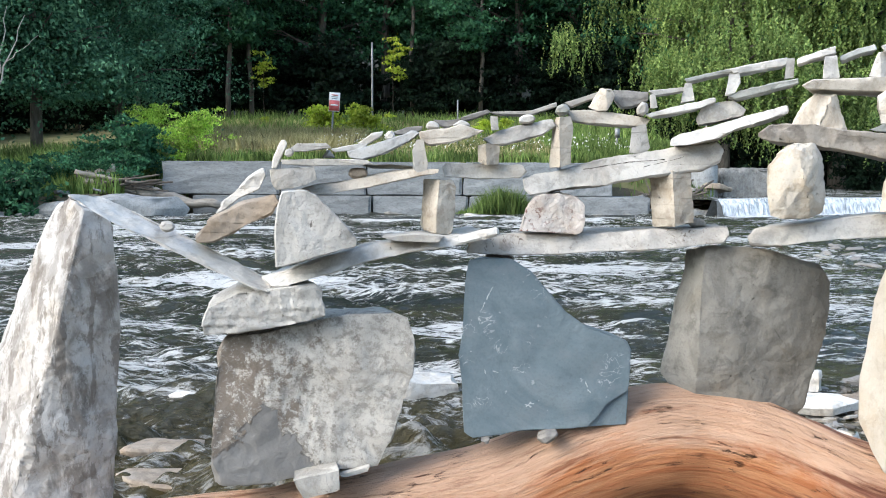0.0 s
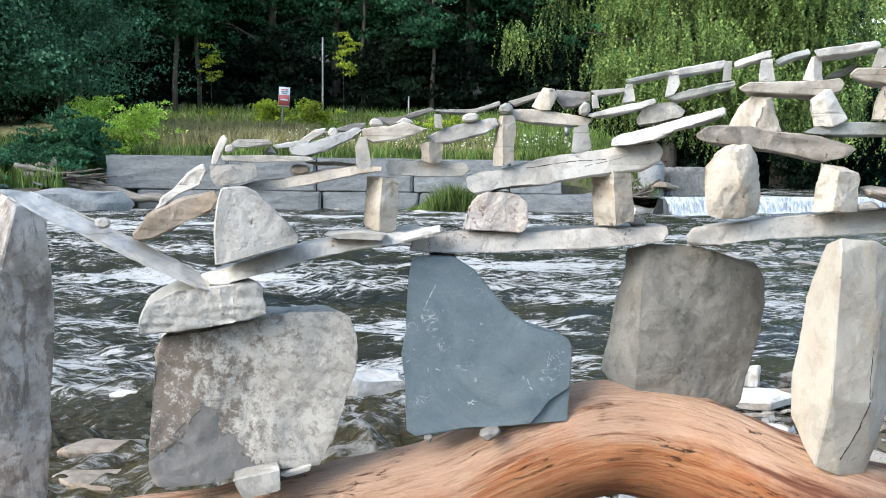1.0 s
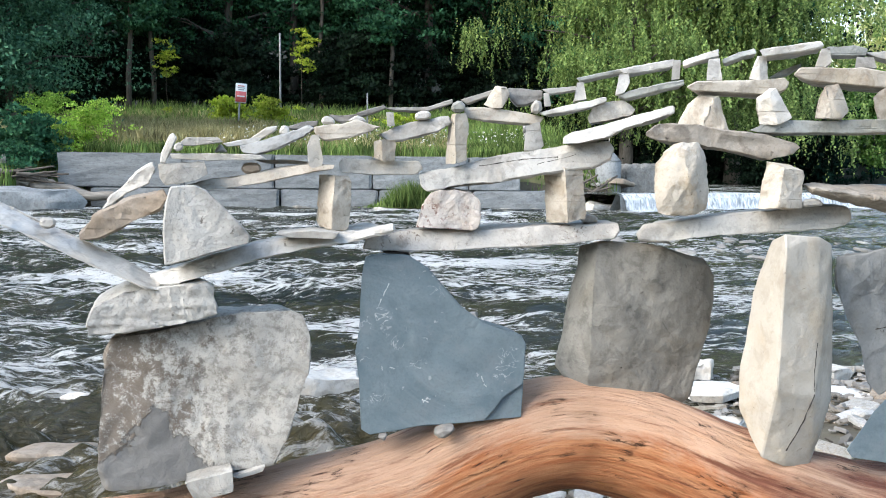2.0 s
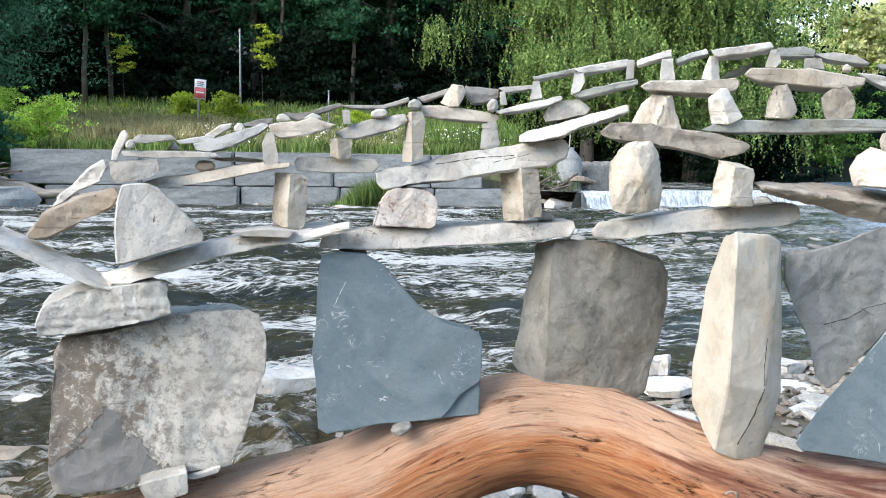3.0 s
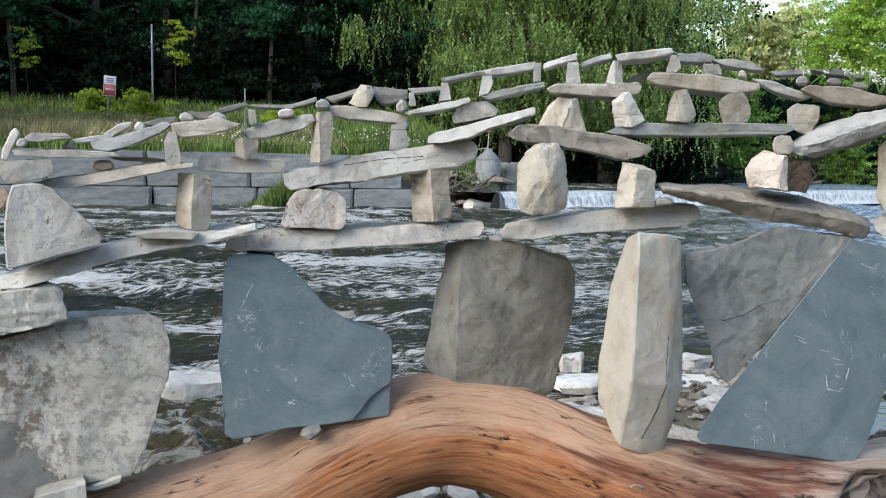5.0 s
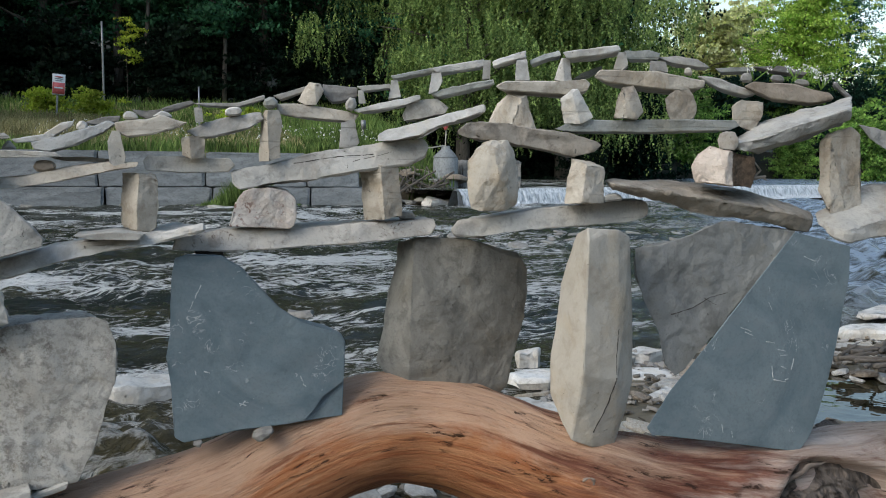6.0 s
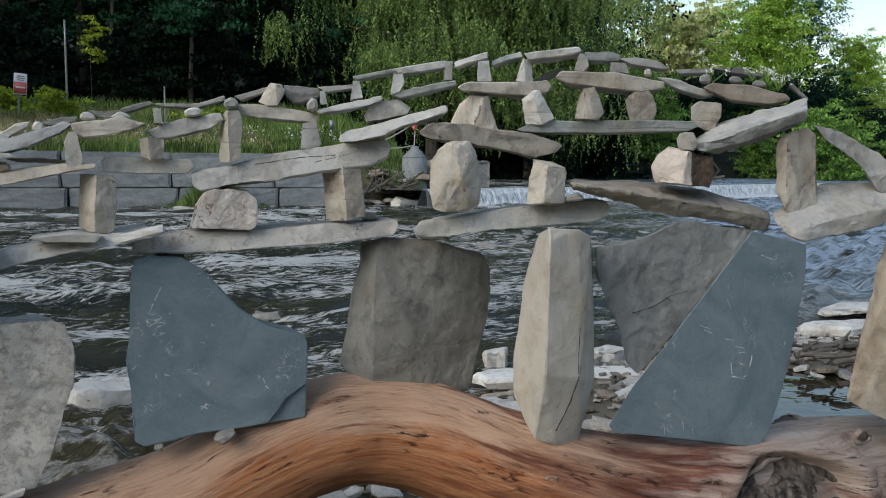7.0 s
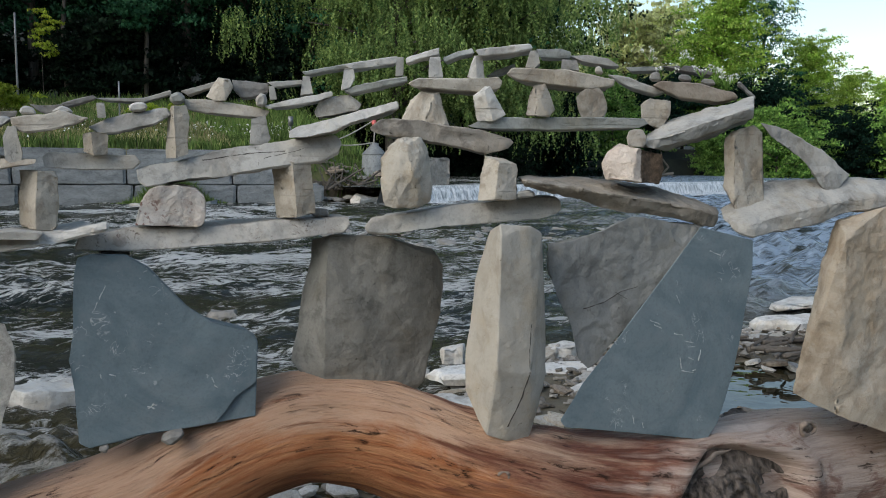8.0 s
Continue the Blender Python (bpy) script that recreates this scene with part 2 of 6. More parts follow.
def log_material():
    """Barkless wood; the grain follows the trunk: u runs along it, v round it, both in metres."""
    m, nt, b = surface("barkless_driftwood")
    tc = nt.nodes.new("ShaderNodeTexCoord")

    def along(su, sv):
        n = nt.nodes.new("ShaderNodeVectorMath")
        n.operation = "MULTIPLY"
        n.inputs[1].default_value = (su, sv, 1.0)
        nt.links.new(tc.outputs["UV"], n.inputs[0])
        return n.outputs[0]

    sep = nt.nodes.new("ShaderNodeSeparateXYZ")
    nt.links.new(along(1.0, 1.0), sep.inputs[0])
    grain = noise_tex(nt, along(5.0, 90.0), 1.0, 9, 0.72, 0.25)
    hair = noise_tex(nt, along(30.0, 420.0), 1.0, 4, 0.7, 0.2)
    broad = noise_tex(nt, along(5.0, 15.0), 1.0, 9, 0.72, 0.4)
    bands = noise_tex(nt, along(3.0, 30.0), 1.0, 9, 0.70, 0.35)
    # bleached pink-tan crown, raw orange flank; the red-brown below also has shade painted in
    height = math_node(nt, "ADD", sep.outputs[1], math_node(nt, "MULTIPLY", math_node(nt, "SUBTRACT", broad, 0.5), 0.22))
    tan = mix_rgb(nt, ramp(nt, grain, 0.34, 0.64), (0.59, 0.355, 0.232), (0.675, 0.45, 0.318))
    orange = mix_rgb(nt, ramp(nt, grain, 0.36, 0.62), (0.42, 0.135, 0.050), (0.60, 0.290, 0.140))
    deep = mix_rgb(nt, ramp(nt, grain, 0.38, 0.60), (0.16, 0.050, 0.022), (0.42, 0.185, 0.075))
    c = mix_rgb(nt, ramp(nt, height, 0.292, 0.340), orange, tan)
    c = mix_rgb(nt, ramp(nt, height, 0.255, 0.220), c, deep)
    c = mix_rgb(nt, math_node(nt, "MULTIPLY", ramp(nt, bands, 0.55, 0.62), 0.75), c, (0.22, 0.070, 0.030))
    c = mix_rgb(nt, math_node(nt, "MULTIPLY", ramp(nt, bands, 0.42, 0.32), 0.35), c, (0.60, 0.46, 0.36))
    # weathered grey-brown towards the root end
    root = ramp(nt, math_node(nt, "ADD", sep.outputs[0], math_node(nt, "MULTIPLY", math_node(nt, "SUBTRACT", bands, 0.5), 1.6)), 2.12, 2.42)
    weathered = mix_rgb(nt, ramp(nt, grain, 0.34, 0.60), (0.36, 0.24, 0.185), (0.64, 0.51, 0.43))
    maroon = mix_rgb(nt, ramp(nt, grain, 0.36, 0.62), (0.11, 0.034, 0.022), (0.30, 0.125, 0.080))
    bleached = ramp(nt, math_node(nt, "ADD", sep.outputs[0], math_node(nt, "MULTIPLY", math_node(nt, "SUBTRACT", bands, 0.5), 0.9)), 2.48, 2.66)
    weathered = mix_rgb(nt, bleached, maroon, weathered)
    weathered = mix_rgb(nt, math_node(nt, "MULTIPLY", ramp(nt, broad, 0.56, 0.62), 0.7), weathered, maroon)
    c = mix_rgb(nt, root, c, weathered)
    crack = math_node(nt, "MULTIPLY", ramp(nt, noise_tex(nt, along(22.0, 120.0), 1.0, 7, 0.80, 0.5), 0.56, 0.58), ramp(nt, noise_tex(nt, along(10.0, 26.0), 1.0, 2), 0.54, 0.60))
    c = mix_rgb(nt, math_node(nt, "MULTIPLY", crack, 0.85), c, (0.05, 0.024, 0.014))
    c = mix_rgb(nt, math_node(nt, "MULTIPLY", ramp(nt, hair, 0.56, 0.70), 0.35), c, (0.16, 0.075, 0.04))
    set_color(nt, b, c)
    b.inputs["Roughness"].default_value = 0.55
    b.inputs["Specular IOR Level"].default_value = 0.22
    hgt = math_node(nt, "SUBTRACT", math_node(nt, "ADD", grain, math_node(nt, "MULTIPLY", hair, 0.4)), math_node(nt, "MULTIPLY", crack, 0.9))
    bump(nt, b, hgt, 0.012)
    return m


def leaf_material(name, dark, light, translucent=0.35):
    m, nt, b = surface(name)
    g = nt.nodes.new("ShaderNodeNewGeometry")
    oi = nt.nodes.new("ShaderNodeObjectInfo")
    c = mix_rgb(nt, g.outputs["Random Per Island"], dark, light)
    k = math_node(nt, "MULTIPLY_ADD", oi.outputs["Random"], 0.4)
    k.node.inputs[2].default_value = 0.8
    bough = math_node(nt, "MULTIPLY_ADD", ramp(nt, noise_tex(nt, coords(nt), 1.1, 3, 0.6), 0.36, 0.64), 0.85)
    bough.node.inputs[2].default_value = 0.50
    c = mix_rgb(nt, 1.0, c, math_node(nt, "MULTIPLY", k, bough), "MULTIPLY")
    set_color(nt, b, c)
    b.inputs["Roughness"].default_value = 0.7
    b.inputs["Specular IOR Level"].default_value = 0.12
    tr = nt.nodes.new("ShaderNodeBsdfTranslucent")
    nt.links.new(c, tr.inputs["Color"])
    mx = nt.nodes.new("ShaderNodeMixShader")
    mx.inputs[0].default_value = translucent
    nt.links.new(b.outputs[0], mx.inputs[1])
    nt.links.new(tr.outputs[0], mx.inputs[2])
    nt.links.new(mx.outputs[0], nt.nodes["Material Output"].inputs["Surface"])
    return m


def plain(name, a, b_, scale=8.0, rough=0.8, metal=0.0, relief=0.01, stretch=(1, 1, 1)):
    m, nt, b = surface(name)
    v = coords(nt, stretch)
    n = noise_tex(nt, v, scale, 7, 0.65)
    set_color(nt, b, mix_rgb(nt, ramp(nt, n, 0.35, 0.65), a, b_))
    b.inputs["Roughness"].default_value = rough
    b.inputs["Metallic"].default_value = metal
    bump(nt, b, n, relief)
    return m


def water_material():
    """River water over a brown bed, with broken white water where it runs fast; part of the white imitates sky glints.
    """
    m, nt, b = surface("river_water")
    v = coords(nt, shift=False)
    sep = nt.nodes.new("ShaderNodeSeparateXYZ")
    nt.links.new(v, sep.inputs[0])
    bed = noise_tex(nt, coords(nt, (0.7, 1.6, 1.0), shift=False), 1.0, 4, 0.6)
    c = mix_rgb(nt, ramp(nt, bed, 0.40, 0.66), (0.008, 0.013, 0.008), (0.036, 0.034, 0.012))
    shallow = ramp(nt, math_node(nt, "ADD", sep.outputs[1], math_node(nt, "MULTIPLY", bed, 1.6)), 4.6, 2.9)
    c = mix_rgb(nt, math_node(nt, "MULTIPLY", shallow, 0.8), c, (0.070, 0.056, 0.024))
    fast = noise_tex(nt, coords(nt, (0.35, 1.1, 1.0), shift=False), 1.0, 4, 0.6)
    lace = noise_tex(nt, coords(nt, (9.0, 32.0, 1.0), shift=False), 1.0, 9, 0.76, 0.6)
    foam = ramp(nt, math_node(nt, "ADD", lace, math_node(nt, "MULTIPLY", math_node(nt, "SUBTRACT", fast, 0.5), 0.9)), 0.51, 0.60)
    foam = math_node(nt, "MULTIPLY", foam, math_node(nt, "MULTIPLY_ADD", ramp(nt, math_node(nt, "SUBTRACT", sep.outputs[0], math_node(nt, "MULTIPLY", sep.outputs[1], 0.45)), 1.2, 0.0), 0.55))
    foam.node.inputs[1].links[0].from_node.inputs[2].default_value = 0.45
    # blue crests painted on the right imitate sky reflected in the ripples
    sky_glint = ramp(nt, math_node(nt, "SUBTRACT", sep.outputs[0], math_node(nt, "MULTIPLY", sep.outputs[1], 0.62)), 0.5, 1.3)
    sky_glint = math_node(nt, "MULTIPLY", sky_glint, ramp(nt, sep.outputs[1], 3.4, 4.6))
    crest = ramp(nt, noise_tex(nt, coords(nt, (2.2, 14.0, 1.0), shift=False), 1.0, 8, 0.72, 0.5), 0.41, 0.55)
    foam = math_node(nt, "MAXIMUM", foam, math_node(nt, "MULTIPLY", math_node(nt, "MULTIPLY", sky_glint, crest), 0.75))
    foam = math_node(nt, "MULTIPLY", foam, math_node(nt, "MULTIPLY", ramp(nt, sep.outputs[1], 1.2, 3.6), 0.85))
    set_color(nt, b, mix_rgb(nt, foam, c, mix_rgb(nt, sky_glint, (0.72, 0.725, 0.71), (0.50, 0.64, 0.82))))
    r = math_node(nt, "MULTIPLY_ADD", foam, 0.5)
    r.node.inputs[2].default_value = 0.06
    nt.links.new(r, b.inputs["Roughness"])
    b.inputs["IOR"].default_value = 1.33
    rip = noise_tex(nt, coords(nt, (20.0, 62.0, 1.0), shift=False), 1.0, 5, 0.66, 0.5)
    bump(nt, b, rip, 0.045)
    return m


MAT["pool"], nt, b = surface("still_pool_water")
v = coords(nt, shift=False)
set_color(nt, b, mix_rgb(nt, ramp(nt, noise_tex(nt, v, 9.0, 4), 0.4, 0.6), (0.012, 0.012, 0.006), (0.035, 0.028, 0.012)))
b.inputs["Roughness"].default_value = 0.02
b.inputs["IOR"].default_value = 1.33
bump(nt, b, noise_tex(nt, v, 12.0, 2), 0.0015)
MAT["log"] = log_material()
MAT["water"] = water_material()
# dark and mid leaf tones imitate the wood's shaded and lit foliage
MAT["leaf_dark"] = leaf_material("dark_leaves", (0.003, 0.011, 0.007), (0.012, 0.044, 0.027))
MAT["leaf_mid"] = leaf_material("mid_green_leaves", (0.012, 0.052, 0.030), (0.068, 0.195, 0.095))
# leaf colour darkened in place of the shade under the trees
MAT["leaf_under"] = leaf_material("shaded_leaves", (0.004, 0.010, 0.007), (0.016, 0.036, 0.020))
MAT["leaf_blue"] = leaf_material("blue_green_leaves", (0.022, 0.085, 0.050), (0.155, 0.345, 0.20))
MAT["leaf_bank"] = leaf_material("fresh_green_bank_leaves", (0.070, 0.180, 0.036), (0.33, 0.52, 0.12))
# leaf colour raised to make up for the weak sun on far trees
MAT["leaf_bright"] = leaf_material("bright_leaves", (0.17, 0.36, 0.04), (0.56, 0.72, 0.16), 0.45)
# sunlight and distance haze are put into this very pale leaf colour
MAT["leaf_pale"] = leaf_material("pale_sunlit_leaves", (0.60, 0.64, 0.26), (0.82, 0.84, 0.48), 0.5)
MAT["leaf_willow"] = leaf_material("willow_leaves", (0.080, 0.155, 0.046), (0.31, 0.41, 0.135))
MAT["leaf_lime"] = leaf_material("lime_leaves", (0.24, 0.36, 0.03), (0.54, 0.61, 0.10))
MAT["grass"] = leaf_material("meadow_grass_blades", (0.075, 0.140, 0.035), (0.24, 0.325, 0.10), 0.3)
MAT["straw"] = leaf_material("dry_grass_blades", (0.34, 0.31, 0.14), (0.58, 0.52, 0.28), 0.3)
MAT["petal"] = plain("white_petals", (0.75, 0.75, 0.70), (0.82, 0.82, 0.78))
MAT["bark"] = plain("bark", (0.045, 0.038, 0.032), (0.12, 0.105, 0.09), 14.0, 0.9, 0.0, 0.03, (1, 1, 0.2))
MAT["palebark"] = plain("pale_bark", (0.30, 0.28, 0.25), (0.42, 0.40, 0.37), 14.0, 0.9)
MAT["ground"] = plain("river_bank_earth", (0.075, 0.062, 0.040), (0.17, 0.145, 0.10), 2.5, 0.95, 0.0, 0.03)
MAT["meadow"] = plain("meadow_turf", (0.10, 0.115, 0.04), (0.27, 0.24, 0.11), 1.2, 0.95, 0.0, 0.03)
# litter colour kept near black to imitate shade beneath the wood
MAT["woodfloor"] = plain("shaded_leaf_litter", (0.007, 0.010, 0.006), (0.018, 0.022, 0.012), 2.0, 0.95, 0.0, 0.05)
MAT["pole"] = plain("galvanised_steel", (0.20, 0.205, 0.21), (0.28, 0.285, 0.29), 20.0, 0.5, 0.6, 0.001)
MAT["white_paint"] = plain("white_paint", (0.74, 0.74, 0.74), (0.82, 0.82, 0.82), 20.0, 0.5, 0.0, 0.001)
MAT["red_paint"] = plain("faded_red_paint", (0.60, 0.10, 0.10), (0.68, 0.16, 0.15), 20.0, 0.5, 0.0, 0.001)
MAT["grey_paint"] = plain("grey_lettering", (0.25, 0.25, 0.26), (0.30, 0.30, 0.31), 20.0, 0.5, 0.0, 0.001)
MAT["driftwood"] = plain("grey_driftwood", (0.20, 0.17, 0.14), (0.36, 0.32, 0.27), 6.0, 0.85, 0.0, 0.02, (0.4, 3, 3))
MAT["stick"] = plain("brown_broken_wood", (0.05, 0.042, 0.034), (0.16, 0.135, 0.11), 6.0, 0.85, 0.0, 0.02, (0.4, 3, 3))
MAT["shore"] = rock("shore_stone", (0.52, 0.495, 0.45), (0.24, 0.215, 0.185), (0.66, 0.64, 0.60), layers=0.25)


# ---- building helpers ----
from mathutils.bvhtree import BVHTree


def link_mesh(name, verts, faces, material, parent=None, label="", smooth=True):
    me = bpy.data.meshes.new(name)
    me.from_pydata([tuple(v) for v in verts], [], [tuple(f) for f in faces])
    me.materials.append(material)
    if smooth:
        me.polygons.foreach_set("use_smooth", [True] * len(me.polygons))
    me.update()
    ob = new(name, me)
    if parent:
        ob.parent = parent
    return tagged(ob, label)


def part(name, bm, material, parent=None, label="", smooth=True):
    me = bpy.data.meshes.new(name)
    bm.to_mesh(me)
    bm.free()
    me.materials.append(material)
    if smooth:
        me.polygons.foreach_set("use_smooth", [True] * len(me.polygons))
    ob = new(name, me)
    if parent:
        ob.parent = parent
    return tagged(ob, label)


def refine(bm, size, rounds=5):
    """Cut long edges until none is much longer than size."""
    bmesh.ops.triangulate(bm, faces=bm.faces[:])
    for _ in range(rounds):
        long = [e for e in bm.edges if e.calc_length() > size * 1.4]
        if not long:
            break
        bmesh.ops.subdivide_edges(bm, edges=long, cuts=1)
        bmesh.ops.triangulate(bm, faces=[f for f in bm.faces if len(f.verts) > 3])
        bmesh.ops.beautify_fill(bm, faces=bm.faces[:], edges=[e for e in bm.edges if e.calc_face_angle(9) < 0.12])


def roughen(bm, seed, amp, size, keep=1.0):
    """Push the surface in and out along its normals, at three scales."""
    off = Vector((seed * 7.31, seed * 3.17, seed * 5.77))
    bm.normal_update()
    moves = []
    for v in bm.verts:
        p = v.co + off
        d = noise.noise(p / size) + 0.5 * (0.5 - 2 * abs(noise.noise(p / (size * 0.55)))) + 0.3 * noise.noise(p / (size * 0.2))
        d += 0.55 * math.floor(3.2 * noise.noise(p / (size * 1.3) + Vector((9.1, 2.3, 5.2))))
        moves.append(v.normal * (d * amp * keep))
    for v, d in zip(bm.verts, moves):
        v.co += d


def ledges(bm, seed, step, amp):
    """Broken bedding: the edges stand in and out layer by layer."""
    bm.normal_update()
    moves = []
    for v in bm.verts:
        p = v.co + Vector((seed, 0, 0))
        layer = math.floor((v.co.z + 0.35 * step * noise.noise(p * 14) + 0.010 * noise.noise(p * 5)) / step)
        side = 1.0 - abs(v.normal.z)
        moves.append(v.normal * (amp * side * noise.noise(Vector((layer * 3.7 + seed, p.x * 9, p.y * 9)))))
    for v, d in zip(bm.verts, moves):
        v.co += d


def sharpen(bm, degrees=26):
    for f in bm.faces:
        f.smooth = True
    for e in bm.edges:
        if len(e.link_faces) == 2 and e.calc_face_angle(0) > radians(degrees):
            e.smooth = False


VIEWPOINT = (0.08, 0.19)  # about the camera's position; stone depths run along its rays to fit the view


def solid(shape, thick, hull, back=0.9, skew=0.0, edge=0.0):
    """A closed body: the front given in millimetres as (x, z) or (x, z, depth), the back smaller and thick metres
    behind.
    skew: sideways run of the depth, along the camera's rays. edge: the share of the height that is a broken front edge
    under a sloping top."""
    bm = bmesh.new()
    pts = [Vector((p[0] / 1000, (p[2] if len(p) > 2 else 0) / 1000, p[1] / 1000)) for p in shape]
    cx = sum(p.x for p in pts) / len(pts)
    cz = sum(p.z for p in pts) / len(pts)
    front = [bm.verts.new(p) for p in pts]
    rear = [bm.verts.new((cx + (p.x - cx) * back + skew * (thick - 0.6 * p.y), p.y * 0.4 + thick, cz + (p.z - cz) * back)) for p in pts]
    if hull:
        got = bmesh.ops.convex_hull(bm, input=bm.verts[:])
        bmesh.ops.delete(bm, geom=list({g for g in got["geom_interior"] + got["geom_unused"] if isinstance(g, bmesh.types.BMVert)}), context="VERTS")
        bmesh.ops.dissolve_limit(bm, angle_limit=radians(6), verts=bm.verts[:], edges=bm.edges[:])
    else:
        n = len(front)
        if edge:
            lo = min(range(n), key=lambda i: pts[i].x)
            hi = max(range(n), key=lambda i: pts[i].x)
            one = [(lo + k) % n for k in range((hi - lo) % n + 1)]
            two = [(lo - k) % n for k in range((lo - hi) % n + 1)]
            low, high = sorted((one, two), key=lambda c: sum(pts[i].z for i in c) / len(c))
            hx, hz = [pts[i].x for i in high], [pts[i].z for i in high]
            ridge = []
            for i in low[1:-1]:
                p = pts[i]
                ridge.append(bm.verts.new((p.x, p.y, p.z + edge * max(float(np.interp(p.x, hx, hz)) - p.z, 0.004))))
            bm.faces.new([front[i] for i in high] + ridge[::-1])
            chain = [front[low[0]]] + ridge + [front[low[-1]]]
            for k in range(len(low) - 1):
                quad = [front[low[k]], front[low[k + 1]], chain[k + 1], chain[k]]
                bm.faces.new([v for m, v in enumerate(quad) if v not in quad[:m]])
        else:
            bm.faces.new(front)
        bm.faces.new(rear[::-1])
        for i in range(n):
            bm.faces.new((front[i], rear[i], rear[(i + 1) % n], front[(i + 1) % n]))
    bmesh.ops.recalc_face_normals(bm, faces=bm.faces[:])
    return bm


def chip(bm, seed, count, depth):
    """Strike flat flakes off the corners."""
    rng = random.Random(seed * 13 + 5)
    for _ in range(count):
        n = Vector((rng.uniform(-1, 1), rng.uniform(-1.2, 0.2), rng.uniform(-1, 1))).normalized()
        far = max(v.co.dot(n) for v in bm.verts)
        plane = n * (far - rng.uniform(0.3, 1.0) * depth)
        got = bmesh.ops.bisect_plane(bm, geom=bm.verts[:] + bm.edges[:] + bm.faces[:], plane_co=plane, plane_no=n, clear_outer=True)
        rim = [g for g in got["geom_cut"] if isinstance(g, bmesh.types.BMEdge)]
        if len(rim) > 2:
            bmesh.ops.contextual_create(bm, geom=rim)
    bmesh.ops.recalc_face_normals(bm, faces=bm.faces[:])


KIND = {
    "standing_stone": ("tall upright {} standing at the end of the arch", "standing stone"),
    "block": ("{} block set into the balanced arch", "stone"),
    "wedge": ("small {} wedge on the log under a block", "wedge stone"),
    "slab": ("thin flat {} slab balanced in the arch", "stone slab"),
    "long_slab": ("long flat {} slab bridging between supports", "stone slab"),
    "pebble": ("small {} pebble wedged between larger stones", "pebble"),
    "wedge_stone": ("triangular {} stone standing on a tilted slab", "stone"),
    "upright": ("small upright {} stone carrying a slab", "stone"),
    "pillar": ("narrow {} pillar stone standing upright", "stone pillar"),
    "boulder": ("rounded {} stone balanced in the arch", "boulder"),
    "wedge_slab": ("triangular {} slab leaning point down against slate", "stone slab"),
    "slate_slab": ("large {} slab standing on edge on the log", "slate slab"),
}
LOOK = {
    "grey": "grey limestone", "stained": "stained grey", "pale": "pale limestone", "warm": "warm tan sandstone", "brown": "brown sandstone",
    "dark": "dark grey shale", "slatey": "grey-green shale", "darkgrey": "dark grey siltstone", "granite": "speckled grey",
    "pinkgran": "pink speckled granite", "umber": "grey-brown sandstone", "pittedslab": "pitted beige", "roundgrey": "smooth dark grey", "eggwarm": "cream faceted sandstone", "cream": "cream",
    "pinkish": "pinkish brown cracked sandstone", "warmbrown": "tan brown sandstone", "pillarwarm": "tan grey sandstone",
    "slate": "blue-grey scratched slate", "mottled": "lichen-mottled grey",
}
made = [0]


def stone(name, mat, at, thick, shape, hull=False):
    """One balanced stone, its lowest front point at the height of at."""
    made[0] += 1
    seed = made[0]
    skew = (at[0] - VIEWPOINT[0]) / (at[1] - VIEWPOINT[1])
    deep = max((p[2] if len(p) > 2 else 0) for p in shape)
    if not hull and deep <= 60:
        shape = [(p[0], p[1], 0.35 * (p[2] if len(p) > 2 else 0)) for p in shape]
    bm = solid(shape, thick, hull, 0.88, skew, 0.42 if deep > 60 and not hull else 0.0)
    wide = max(p[0] for p in shape) - min(p[0] for p in shape)
    tall = max(p[1] for p in shape) - min(p[1] for p in shape)
    span, least = max(wide, tall) / 1000, min(wide, tall, thick * 1000) / 1000
    if mat == "pillarwarm" or name == "wedge_stone":
        pass
    elif name in ("boulder", "block", "pillar", "upright", "wedge_stone", "standing_stone", "wedge"):
        chip(bm, seed, 7, 0.03 * least)
    elif name != "slate_slab" and hull:
        chip(bm, seed, 5, 0.06 * least)
    edge = min(0.0022, 0.06 * least)
    if name == "pebble":
        edge = min(0.008, 0.22 * least)
    elif mat in ("roundgrey", "pinkgran") and name == "boulder":
        edge = min(0.020, 0.22 * least)
    elif name in ("boulder", "standing_stone"):
        edge = min(0.006, 0.08 * least)
    if name == "slate_slab":
        edge = 0.0015
    bmesh.ops.bevel(bm, geom=[e for e in bm.edges if e.calc_face_angle(0) > radians(20)], offset=edge, segments=3 if edge > 0.006 else 1, profile=0.6, affect="EDGES", clamp_overlap=True)
    size = 0.0065 if span > 0.2 else 0.005 if span > 0.08 else 0.004
    refine(bm, size, 7)
    for _ in range({"roundgrey": 8, "eggwarm": 3, "pinkgran": 10, "cream": 4}.get(mat, 0) if name == "boulder" else 0):
        bmesh.ops.smooth_vert(bm, verts=bm.verts[:], factor=0.5, use_axis_x=True, use_axis_y=True, use_axis_z=True)
    calm = 0.4 if name == "wedge_stone" else {"slate": 0.3, "pillarwarm": 0.4, "roundgrey": 0.7}.get(mat, 1.0)
    roughen(bm, seed, min(0.0030, 0.035 * least) * calm, 0.055 if span > 0.15 else 0.03)
    if name in ("slab", "long_slab"):
        ledges(bm, seed, 0.007 if name != "long_slab" else 0.010, min(0.0045, 0.08 * least))
    sharpen(bm)
    me = bpy.data.meshes.new(name)
    bm.to_mesh(me)
    bm.free()
    me.materials.append(MAT[mat])
    ob = new(name, me)
    ob.location = at
    text, cat = KIND[name]
    return tagged(ob, text.format(LOOK[mat]), cat, "balanced stones of the arch")


